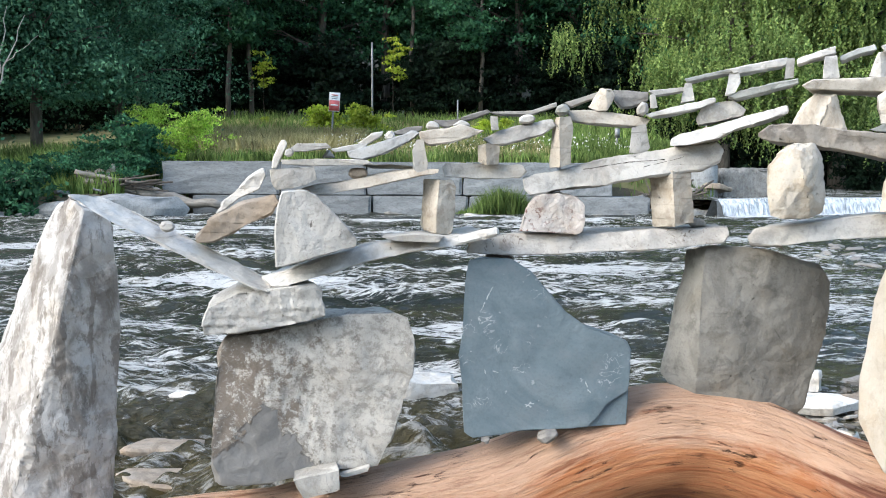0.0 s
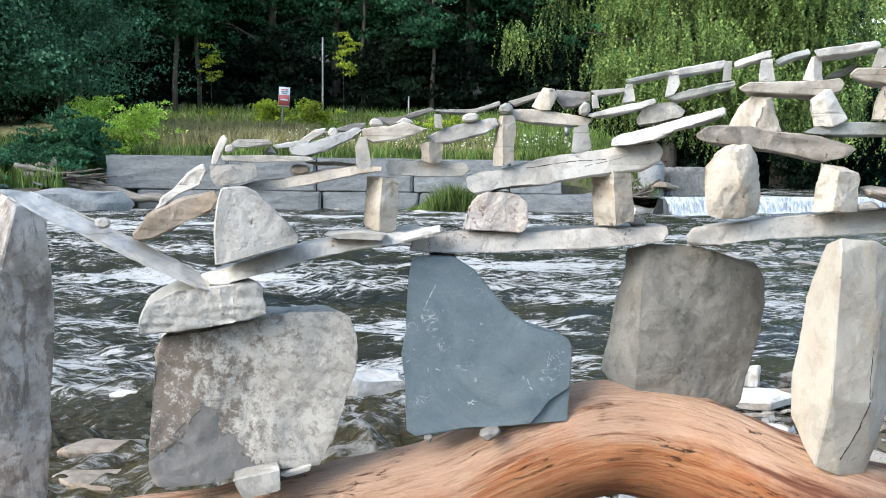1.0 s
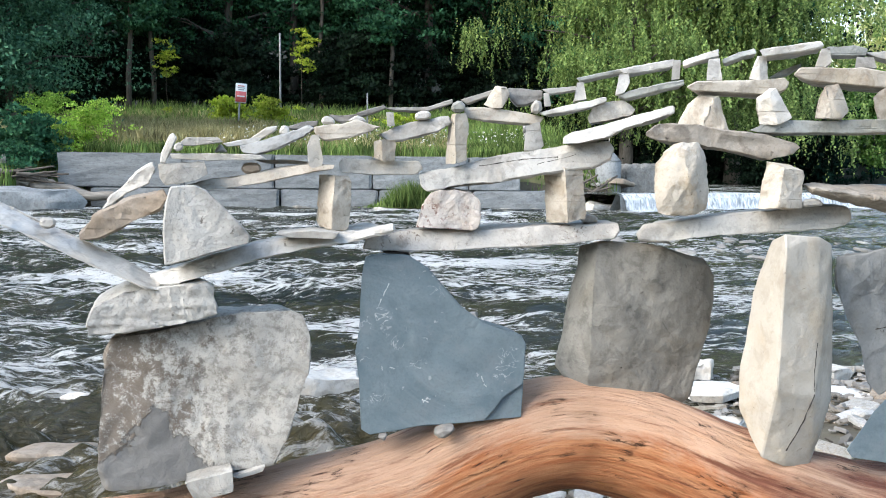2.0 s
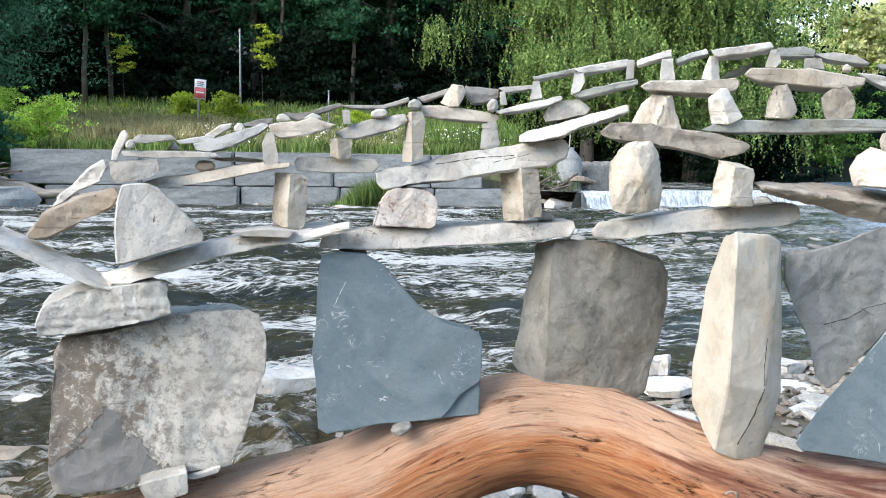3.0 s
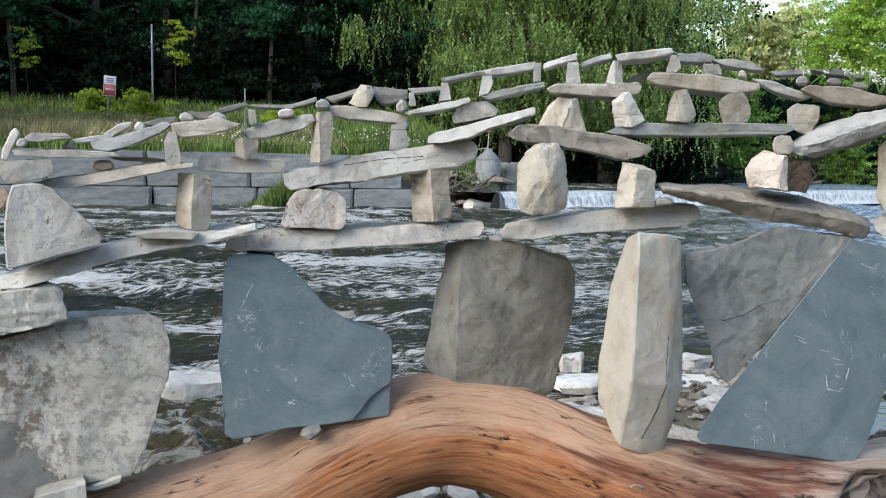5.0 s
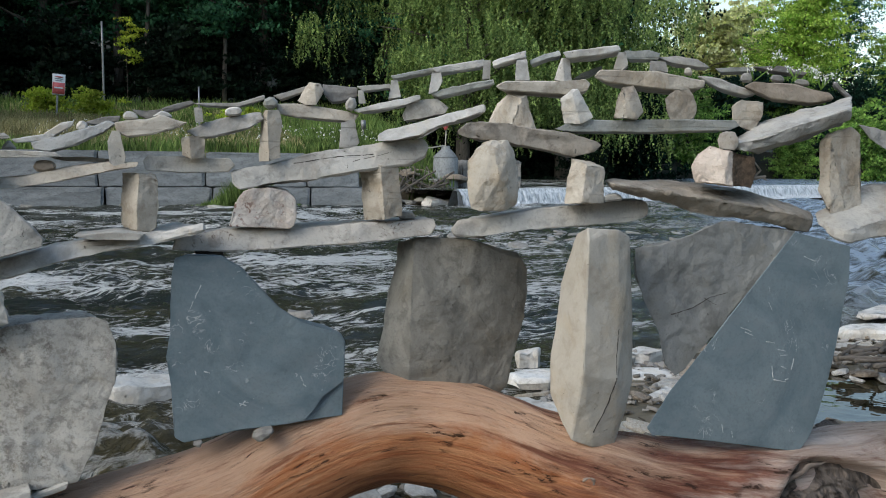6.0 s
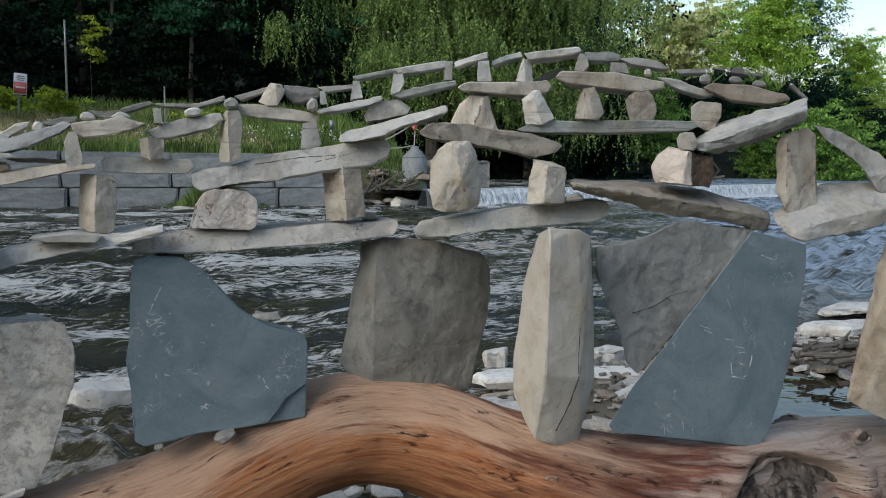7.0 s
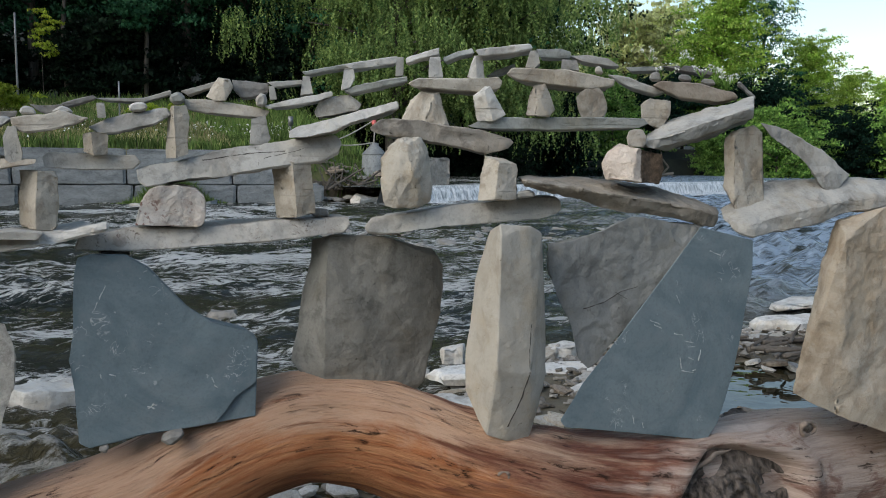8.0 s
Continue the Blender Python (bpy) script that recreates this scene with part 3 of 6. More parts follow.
def tube(path, radius, sides, seed=0, amp=0.0, flat=1.0):
    """Rings along a path of points, with a radius at each."""
    verts, faces = [], []
    n = len(path)
    for i, p in enumerate(path):
        d = (Vector(path[min(i + 1, n - 1)]) - Vector(path[max(i - 1, 0)])).normalized()
        side = d.cross(Vector((0, 1, 0.01))).normalized()
        up = side.cross(d).normalized()
        for k in range(sides):
            a = 2 * math.pi * k / sides
            w = (side * math.cos(a) + up * math.sin(a) * flat)
            q = Vector(p) + w * radius[i]
            if amp:
                q += w * amp * (noise.noise(q * 6 + Vector((seed, 0, 0))) + 0.5 * noise.noise(q * 17 + Vector((0, seed, 0))))
            verts.append(q)
    for i in range(n - 1):
        for k in range(sides):
            a, b = i * sides + k, i * sides + (k + 1) % sides
            faces.append((a, b, b + sides, a + sides))
    faces.append(tuple(range(sides - 1, -1, -1)))
    faces.append(tuple(range((n - 1) * sides, n * sides)))
    return verts, faces


def lerp_list(pairs, x):
    return float(np.interp(x, [p[0] for p in pairs], [p[1] for p in pairs]))


# ---- ground: river bed, near shore, far bank and meadow in one sheet ----
def smooth_step(a, b, v):
    t = np.clip((v - a) / (b - a), 0, 1)
    return t * t * (3 - 2 * t)


def shore_near(x):
    return 2.05 + 1.25 * smooth_step(0.75, 1.7, x)


def bank_far(x):
    y = 15.6 + 1.9 * smooth_step(-6.3, -5.6, x)
    return y + 14.0 * smooth_step(5.6, 7.2, x) + 0.28 * np.maximum(x - 7, 0)


def bank_height(x, y):
    rise = 0.35 + 0.7 * smooth_step(0.0, 3.2, y - bank_far(x))
    wall = smooth_step(-5.55, -5.40, x) * (1 - smooth_step(3.6, 5.4, x))
    rise = rise * (1 - wall) + 1.0 * wall
    meadow = 0.10 * np.clip(y - 17.5, 0, 8) + 0.17 * np.clip(y - 25.5, 0, 7)
    return rise + meadow * (1 - 0.6 * smooth_step(5.0, 9.0, x)) - 0.35 * (1 - smooth_step(-14, -6, x))


def ground_height(x, y):
    near = 0.055 - 0.055 * smooth_step(-0.9, 0.0, y - shore_near(x))
    near = near - 0.22 * smooth_step(-0.05, 0.9, y - shore_near(x))
    near = near - 0.15 * np.exp(-(((x - 2.25) / 0.45) ** 2 + ((y - 2.42) / 0.28) ** 2))
    up = smooth_step(-0.12, 0.12, y - bank_far(x))
    wob = 0.03 * np.sin(x * 1.7 + 0.6 * y) * np.sin(y * 1.3 - 0.4 * x)
    # added backdrop rise that closes sky gaps between the trunks
    hill = 13.0 * smooth_step(47, 80, y) * (1 - smooth_step(0.50, 0.60, x / np.maximum(y, 1.0)))
    # unseen bank added at the camera's back to cut low sky light
    behind = 6.5 * smooth_step(4.0, 18.0, -y)
    return near * (1 - up) + (bank_height(x, y) + wob + hill) * up + behind


def build_ground():
    xs = np.concatenate(([-1500, -500, -150, -70], np.arange(-40, -3, 0.5), np.arange(-3, 5, 0.12), np.arange(5, 60, 0.5), [80, 160, 500, 1500]))
    ys = np.concatenate(([-1500, -300, -60], np.arange(-20, -1, 1.0), np.arange(-1, 4.5, 0.10), np.arange(4.5, 14, 0.4), np.arange(14, 19, 0.08), np.arange(19, 60, 0.5), [70, 80, 160, 500, 1500]))
    gx, gy = np.meshgrid(xs, ys)
    gz = ground_height(gx, gy)
    verts = np.stack([gx.ravel(), gy.ravel(), gz.ravel()], 1)
    nx, ny = len(xs), len(ys)
    i = (np.arange(ny - 1)[:, None] * nx + np.arange(nx - 1)[None, :]).ravel()
    faces = np.stack([i, i + 1, i + 1 + nx, i + nx], 1)
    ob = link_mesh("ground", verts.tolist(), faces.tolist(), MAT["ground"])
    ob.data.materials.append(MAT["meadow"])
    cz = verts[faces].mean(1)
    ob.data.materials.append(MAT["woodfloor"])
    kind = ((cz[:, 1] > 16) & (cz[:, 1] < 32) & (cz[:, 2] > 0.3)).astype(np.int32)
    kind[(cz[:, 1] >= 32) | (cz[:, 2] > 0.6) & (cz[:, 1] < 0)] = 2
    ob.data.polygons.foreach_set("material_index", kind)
    tagged(ob, "stony river bed and earthen banks rising to dry meadow", "ground", kind="structure")


build_ground()


# ---- river surface, with real ripples ----
def ripple(x, y, spacing, rng):
    z = np.zeros_like(x)
    for k in range(64):
        lam = 0.05 * (1.0 / 0.05) ** (k / 63)
        a = rng.normal(math.pi / 2, 0.5)
        ph = rng.uniform(0, 6.28)
        kx, ky = 2 * math.pi / lam * math.cos(a), 2 * math.pi / lam * math.sin(a)
        fade = np.clip((lam / spacing - 2.0) / 2.0, 0, 1)
        z += 0.0075 * lam ** 0.7 * fade * np.sin(kx * x + ky * y + ph + 1.3 * np.sin(0.9 * x + k) + 1.1 * np.sin(1.7 * y + 0.4 * x + 2 * k))
    return z


def build_water():
    rng = np.random.default_rng(4)
    rows = 460
    ys = 1.7 * (18.6 / 1.7) ** (np.arange(rows) / (rows - 1))
    us = np.concatenate((np.linspace(-7, -0.75, 40)[:-1], np.linspace(-0.75, 1.5, 640), np.linspace(1.5, 7, 40)[1:]))
    gy = np.repeat(ys[:, None], len(us), 1)
    gx = us[None, :] * gy
    spacing = np.maximum(gy * 0.0052, gy * np.gradient(us)[None, :])
    calm = 0.55 + 0.75 * (0.5 + 0.5 * np.sin(0.8 * gx + 0.9 * np.sin(0.7 * gy)) * np.sin(0.55 * gy + 1.0))
    shelter = 1 - 0.95 * smooth_step(0.9, 1.6, gx) * (1 - smooth_step(3.0, 4.2, gy))
    lively = 1 + 0.9 * smooth_step(0.62, 0.85, gx / gy) * smooth_step(3.2, 4.2, gy)
    riffle = 1 + 1.2 * (1 - smooth_step(2.2, 4.2, gy)) * (1 - smooth_step(0.1, 0.7, gx))
    gz = ripple(gx, gy, spacing, rng) * calm * shelter * lively * riffle
    # hold the surface below the dam's line
    line = dam_line(gx)
    keep = gy < line + 0.4
    n = len(us)
    i = (np.arange(rows - 1)[:, None] * n + np.arange(n - 1)[None, :]).ravel()
    faces = np.stack([i, i + 1, i + 1 + n, i + n], 1)
    faces = faces[keep.ravel()[i]]
    verts = np.stack([gx.ravel(), gy.ravel(), gz.ravel()], 1)
    ob = link_mesh("water", verts.tolist(), faces.tolist(), MAT["water"])
    tagged(ob, "fast rippled shallow river with broken white water", "river", kind="structure")
    # the pool behind the dam
    xs = np.linspace(4.5, 70, 120)
    ts = np.linspace(0, 1, 60)
    vx = np.repeat(xs[None, :], 60, 0)
    l0 = dam_line(vx)
    vy = l0 + 0.12 + ts[:, None] * (bank_far(vx) + 1.5 - l0)
    vz = DAM_TOP + 0.012 * np.sin(vx * 5 + vy * 3) * np.sin(vy * 7 - vx)
    i = (np.arange(59)[:, None] * 120 + np.arange(119)[None, :]).ravel()
    ob = link_mesh("water_upstream", np.stack([vx.ravel(), vy.ravel(), vz.ravel()], 1).tolist(), np.stack([i, i + 1, i + 121, i + 120], 1).tolist(), MAT["water"])
    tagged(ob, "smooth river pool held back by a low dam", "river", kind="structure")


DAM_TOP = 0.33


def dam_line(x):
    return 16.1 + 0.42 * np.maximum(x - 5.2, 0)


build_water()


def build_pool():
    rim = [(2.27 + 0.62 * math.cos(k * math.pi / 24), 2.44 + 0.42 * math.sin(k * math.pi / 24), 0.012) for k in range(48)]
    ob = link_mesh("water_pool", rim, [tuple(range(48))], MAT["pool"])
    tagged(ob, "still puddle between the shore stones reflecting sky", "puddle", kind="structure")


build_pool()


# ---- low dam with falling water, pier, block wall ----
def bevel_box(sx, sy, sz, edge=0.02, seed=0, amp=0.0, size=0.12):
    bm = bmesh.new()
    bmesh.ops.create_cube(bm, size=1.0)
    for v in bm.verts:
        v.co = Vector((v.co.x * sx, v.co.y * sy, (v.co.z + 0.5) * sz))
    bmesh.ops.bevel(bm, geom=bm.edges[:], offset=edge, segments=2, affect="EDGES")
    if amp:
        refine(bm, size, 4)
        roughen(bm, seed, amp, size * 1.6)
    return bm


def build_dam():
    n = 240
    xs = np.linspace(5.2, 40, n)
    prof = ((0.35, DAM_TOP - 0.45), (0.10, DAM_TOP - 0.01), (-0.02, DAM_TOP - 0.02), (-0.06, 0.0), (-0.10, -0.4))
    verts, faces = [], []
    for x in xs:
        y = float(dam_line(x))
        verts += [(x - 0.4 * dy, y + 0.9 * dy, z) for dy, z in prof]
    for i in range(n - 1):
        for k in range(4):
            a = i * 5 + k
            faces.append((a, a + 5, a + 6, a + 1))
    dam = link_mesh("dam", verts, faces, MAT["concrete"], smooth=False)
    tagged(dam, "low concrete dam with water spilling over it", "dam", kind="structure")
    m, nt, b = surface("falling_water")
    v = coords(nt, (16.0, 16.0, 1.6), shift=False)
    n1 = noise_tex(nt, v, 1.0, 5, 0.7, 0.3)
    set_color(nt, b, mix_rgb(nt, ramp(nt, n1, 0.36, 0.58), (0.24, 0.28, 0.30), (0.80, 0.82, 0.84)))
    b.inputs["Roughness"].default_value = 0.35
    bump(nt, b, n1, 0.05)
    rng = random.Random(8)
    verts, faces = [], []
    cols = 700
    for i in range(cols):
        x = 5.25 + (24 - 5.25) * i / (cols - 1)
        y = float(dam_line(x))
        j = 0.02 * rng.uniform(-1, 1)
        for out, z in ((0.16, DAM_TOP + 0.012), (0.0, DAM_TOP + 0.006), (-0.09 + j, 0.22), (-0.13 + j, 0.10), (-0.16 + 1.5 * j, 0.03), (-0.42 + 4 * j, 0.012), (-0.75 + 7 * j, -0.02)):
            verts.append((x - 0.38 * out, y + 0.92 * out, z))
    for i in range(cols - 1):
        for k in range(6):
            a = i * 7 + k
            faces.append((a, a + 7, a + 8, a + 1))
    fall = link_mesh("waterfall", verts, faces, m)
    tagged(fall, "thin white curtain of water falling over the dam", "waterfall", kind="structure")


build_dam()


def build_wall():
    rng = random.Random(3)
    wall = tagged(new("block_wall"), "retaining wall of grey concrete blocks in two courses", "retaining wall", kind="structure")
    wall.location = (0, 17.0, 0)
    shapes = [bevel_box(1.0, 0.7, 1.0, 0.02, s, 0.012, 0.16) for s in range(3)]
    meshes = []
    for k, bm in enumerate(shapes):
        me = bpy.data.meshes.new("block")
        bm.to_mesh(me)
        bm.free()
        me.materials.append(MAT["concrete"])
        meshes.append(me)
    courses = ((-0.30, 0.655, -5.0, 4.1, 0.0), (0.365, 0.66, -5.6, 3.35, 0.03))
    for z, h, x0, x1, back in courses:
        x = x0
        while x < x1 - 0.5:
            w = min(rng.uniform(1.7, 1.95), x1 - x)
            if x < -5.5:
                w = 2.35
            ob = new("concrete_block", rng.choice(meshes))
            ob.parent = wall
            ob.location = (x + w / 2, back + rng.uniform(-0.03, 0.03), z)
            ob.scale = (w - 0.025, 1.0, h)
            ob.rotation_euler = (0, 0, rng.uniform(-0.012, 0.012))
            x += w
    return wall


build_wall()


def build_pier():
    pier = tagged(new("pier"), "weathered round concrete pier at the end of the dam", "pier")
    pier.location = (5.55, 18.0, 0)
    zs = (-0.3, 0.0, 0.28, 0.30, 0.55, 0.80, 0.98, 1.0)
    v, f = tube([(0, 0, z) for z in zs], (0.40, 0.39, 0.36, 0.29, 0.285, 0.28, 0.275, 0.255), 24, 3, 0.02)
    link_mesh("shaft", v, f, MAT["concrete"], pier)
    v, f = tube([(0, 0, z) for z in (0.99, 1.01, 1.10, 1.17, 1.18, 1.25, 1.26)], (0.275, 0.27, 0.19, 0.12, 0.10, 0.10, 0.03), 24, 4, 0.01)
    link_mesh("cap", v, f, MAT["concrete"], pier, "pale conical cap of the pier")
    # a rope with a red float runs from the cap to the bank
    rope = new("rope")
    for a, c in (((5.50, 17.95, 1.26), (4.45, 17.95, 1.22)), ((5.52, 17.95, 1.75), (4.45, 17.95, 1.22)), ((5.52, 17.95, 1.22), (5.55, 17.95, 1.85))):
        v, f = tube([Vector(a).lerp(Vector(c), k / 8) - Vector((0, 0, 0.05 * math.sin(math.pi * k / 8))) for k in range(9)], [0.014] * 9, 6)
        link_mesh("strand", v, f, MAT["palebark"], rope)
    v, f = tube([(5.52, 17.93, 1.60 + 0.05 * k) for k in range(5)], (0.02, 0.05, 0.055, 0.05, 0.02), 10)
    link_mesh("float", v, f, MAT["red_paint"], rope, "small red float")
    tagged(rope, "thin pale rope with a red float tied to the pier", "rope")
    # dark stone colour imitates the shade lying on the abutment
    sill = tagged(part("sill", bevel_box(1.7, 0.6, 0.85, 0.03, 5, 0.02), MAT["dark"]), "concrete sill beside the dam, toned dark for shade", "abutment", kind="structure")
    sill.location = (6.75, 18.7, 0.1)
    sill.rotation_euler = (0, 0, 0.25)


build_pier()


# ---- driftwood log that carries the arch ----
LOG_TOP = ((-1.6, 0.16), (-0.62, 0.225), (-0.36, 0.264), (-0.18, 0.299), (0.0, 0.328), (0.14, 0.360), (0.27, 0.425), (0.39, 0.458), (0.50, 0.437),
           (0.66, 0.368), (0.78, 0.328), (0.89, 0.300), (1.0, 0.288), (1.2, 0.286), (1.43, 0.280), (1.7, 0.262), (2.4, 0.22))
LOG_R = ((-1.6, 0.075), (-0.4, 0.090), (0.4, 0.094), (0.75, 0.100), (0.95, 0.115), (1.15, 0.135), (1.5, 0.135), (2.4, 0.11))


def uv_map(me, us, rad, sides):
    """u along the trunk from its thin end, v round it from the back, in metres."""
    layer = me.uv_layers.new(name="UVMap")
    length = np.concatenate(([0.0], np.cumsum(np.abs(np.diff(us)))))
    for poly in me.polygons:
        ks = [(me.loops[i].vertex_index % sides - sides // 4) % sides for i in poly.loop_indices]
        wrap = max(ks) - min(ks) > sides // 2
        for i, k in zip(poly.loop_indices, ks):
            ring = me.loops[i].vertex_index // sides
            kk = k + sides if wrap and k == 0 else k
            layer.data[i].uv = (length[min(ring, len(us) - 1)], kk / sides * 2 * math.pi * 0.09)


KNOT = (1.195, 0.152, 0.165, 0.116)  # centre x, z and half width, half height of the root eye


def knot_rho(x, z):
    """1 on the rim of the root eye, 0 in its heart."""
    a, b = (x - KNOT[0]) / KNOT[2], (z - KNOT[1] - 0.10 * (x - KNOT[0])) / KNOT[3]
    return math.hypot(a, b) * (1 + 0.10 * noise.noise(Vector((a * 1.3, b * 1.3, 4.0)))), math.atan2(b, a)


def bent(p):
    """Moves the trunk along the camera's rays to meet the slates; its outline in view stays."""
    eye = Vector((0.09, 0.19, 0.797))
    near = 1.0 - 0.088 * float(smooth_step(0.40, 0.82, p[0])) + 0.083 * float(smooth_step(1.12, 1.65, p[0]))
    return eye + (Vector(p) - eye) * near


def build_log():
    xs = np.linspace(-1.5, 2.3, 520)
    sides = 120
    path, rad = [], []
    tops = np.array([lerp_list(LOG_TOP, x) for x in xs])
    kernel = np.hanning(31)
    tops = np.convolve(np.pad(tops, 15, mode="edge"), kernel / kernel.sum(), "valid")
    for x, t in zip(xs, tops):
        r = lerp_list(LOG_R, x)
        path.append((x, 1.51 + 0.012 * math.sin(x * 4), t - r))
        rad.append(r)
    v, f = tube(path, rad, sides, 2, 0.007)
    # long ridges of the grain, and the swollen rim and torn hollow of the root eye
    out = []
    for p in v:
        p = Vector(p)
        g = noise.noise(Vector((p.x * 2.2, p.y * 26, p.z * 26))) * 0.0035 + noise.noise(Vector((p.x * 5, p.y * 60, p.z * 60))) * 0.0012
        if p.y < 1.47:
            rho, turn = knot_rho(p.x, p.z)
            if rho < 1.8:
                g += 0.022 * math.exp(-((rho - 1.12) / 0.16) ** 2) * (1 + 0.3 * math.sin(5 * rho + 2 * turn)) + 0.005 * math.exp(-((rho - 1.45) / 0.10) ** 2)
                g -= 0.040 * float(smooth_step(1.02, 0.80, rho))
        p.y -= g
        out.append(bent(p))
    log = new("driftwood_log")
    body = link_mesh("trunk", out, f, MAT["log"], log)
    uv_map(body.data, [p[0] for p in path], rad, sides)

    def skin(x, z):
        r = lerp_list(LOG_R, x)
        mid = lerp_list(LOG_TOP, x) - r
        return 1.51 + 0.012 * math.sin(x * 4) - math.sqrt(max(r * r - (z - mid) ** 2, 0.0004))

    # torn wood in the hollow: bent ribs that follow the rim, split by gaps
    bm = bmesh.new()
    bmesh.ops.create_grid(bm, x_segments=120, y_segments=90, size=1.0)
    for q in bm.verts:
        a, b = q.co.x, q.co.y
        x, z = KNOT[0] + a * KNOT[2], KNOT[1] + b * KNOT[3] + 0.10 * a * KNOT[2]
        rho, turn = knot_rho(x, z)
        wave = rho * 5.0 + 0.9 * noise.noise(Vector((a * 1.6, b * 1.6, 2.0)))
        rib = 0.012 * abs((wave % 1.0) - 0.35) + noise.noise(Vector((rho * 22, turn * 2.5, 7.0))) * 0.006
        rib += 0.030 * math.exp(-((a + 0.30) / 0.48) ** 2 - ((b + 0.25) / 0.60) ** 2) + 0.010 * abs(noise.noise(Vector((a * 9.0, b * 2.2, 5.0))))
        gap = 0.016 * float(smooth_step(0.10, 0.28, noise.noise(Vector((a * 2.2, b * 3.4, 11.0)))))
        q.co = bent((x, skin(x, z) + 0.036 - rib + gap + 0.05 * float(smooth_step(0.92, 1.10, rho)), z))
    sharpen(bm, 35)
    part("knot_heart", bm, MAT["knot"], log, "dark torn wood inside the knot", smooth=False)
    for s, lo, hi, rr in ((0.90, 80, 172, 0.0045),):
        arc = []
        for i in range(41):
            a = radians(lo + (hi - lo) * i / 40)
            k = s * (1 + 0.16 * noise.noise(Vector((i * 0.10, s * 9, 0))))
            x, z = KNOT[0] + KNOT[2] * k * math.cos(a), KNOT[1] + KNOT[3] * k * math.sin(a) + 0.10 * KNOT[2] * k * math.cos(a)
            arc.append(bent((x, skin(x, z) + 0.010 + 0.008 * (1 - s), z)))
        v, f = tube(arc, [rr * (0.35 + 0.65 * math.sin(math.pi * (0.03 + 0.94 * i / 40)) ** 0.6) for i in range(41)], 12, 6 + s, 0.007, 0.8)
        link_mesh("knot_ridge", v, f, MAT["rim"], log, "arched rib of torn wood in the knot")
    for x, y, z, r in ((1.375, 1.396, 0.285, 0.017), (0.722, 1.422, 0.265, 0.011)):
        bm = bmesh.new()
        bmesh.ops.create_uvsphere(bm, u_segments=28, v_segments=18, radius=1.0)
        for q in bm.verts:
            k = math.hypot(q.co.x, q.co.z)
            g = 1 + 0.25 * noise.noise(q.co * 2.5) + 0.10 * math.sin(16 * k)
            q.co = bent((x + q.co.x * r * 0.7 * g, y + q.co.y * r * 0.25 * g, z + q.co.z * r * 0.5 * g))
        part("small_knot", bm, MAT["knot"], log, "small dark knot in the wood")
        ring = [bent((x + r * math.cos(a * math.pi / 12), y - 0.001, z + 0.75 * r * math.sin(a * math.pi / 12))) for a in range(25)]
        v, f = tube(ring, [r * (0.22 + 0.10 * math.sin(a * 0.9)) for a in range(25)], 8, 3, 0.003)
        link_mesh("knot_ring", v, f, MAT["rim"], log, "swollen ring round a small knot")
    tagged(log, "thick bent driftwood log, orange barkless wood on the shore", "log")


MAT["rim"] = plain("grey_weathered_wood", (0.10, 0.075, 0.058), (0.34, 0.265, 0.21), 26.0, 0.8, 0.0, 0.01, (0.4, 1, 1))
MAT["knot"] = plain("dark_torn_wood", (0.030, 0.022, 0.017), (0.27, 0.215, 0.175), 46.0, 0.85, 0.0, 0.02, (1.6, 1, 0.7))
build_log()

# ---- the balanced arch, stone by stone; shapes in millimetres ----
stone("standing_stone", "stained", (-0.688, 1.500, 0.111), 0.16, [(92, 645, 60), (60, 617, 80), (19, 542, 90), (-18, 463, 100), (-58, 382, 110), (-128, 228, 120), (-175, 84, 120), (-173, 0, 110), (7, 54, 0), (100, 451, 0), (66, 323, 0), (12, 163, 0), (128, 628, 40), (153, 616, 60), (166, 596, 65), (171, 517, 65), (175, 402, 65), (171, 306, 65), (158, 150, 60), (146, 28, 55)], hull=True)
stone("block", "mottled", (-0.176, 1.440, 0.309), 0.16, [(-154, 0), (-156, 54), (-151, 151), (-144, 211), (-132, 232), (-70, 241), (20, 264), (127, 273), (146, 265), (156, 232), (154, 180), (140, 134), (119, 72), (100, 32), (40, 26), (-21, 13), (-100, 2)])
stone("wedge", "grey", (-0.165, 1.400, 0.304), 0.10, [(-35, 30), (34, 45), (35, 16), (13, 8), (-18, 0)])
stone("wedge", "grey", (-0.112, 1.430, 0.327), 0.06, [(-24, 3), (25, 18), (21, 9), (-14, 0)])
stone("slab", "granite", (-0.241, 1.410, 0.548), 0.14, [(-93, 0), (-93, 23), (-85, 44), (-40, 69), (77, 80), (87, 72), (92, 32), (43, 18), (-32, 6)])
stone("slab", "pale", (-0.383, 1.400, 0.616), 0.07, [(-149, 142, 20), (-120, 138, 61), (-57, 110, 66), (6, 80, 62), (68, 50, 58), (129, 20, 52), (149, 7, 36), (150, 0, 6), (133, 5, 3), (48, 43, 0), (-37, 84, 7), (-71, 99, 1), (-124, 127, 15)])
stone("pebble", "grey", (-0.380, 1.405, 0.703), 0.03, [(-13, 13), (-3, 18), (10, 16), (13, 6), (3, 0), (-10, 2)])
stone("slab", "pale", (-0.072, 1.410, 0.623), 0.12, [(-176, 13, 43), (-99, 35, 49), (-31, 57, 60), (22, 68, 57), (100, 76, 38), (176, 88, 27), (174, 80, 11), (108, 62, 7), (41, 51, 18), (-26, 35, 17), (-92, 13, 5), (-133, 1, 0), (-159, 0, 11)])
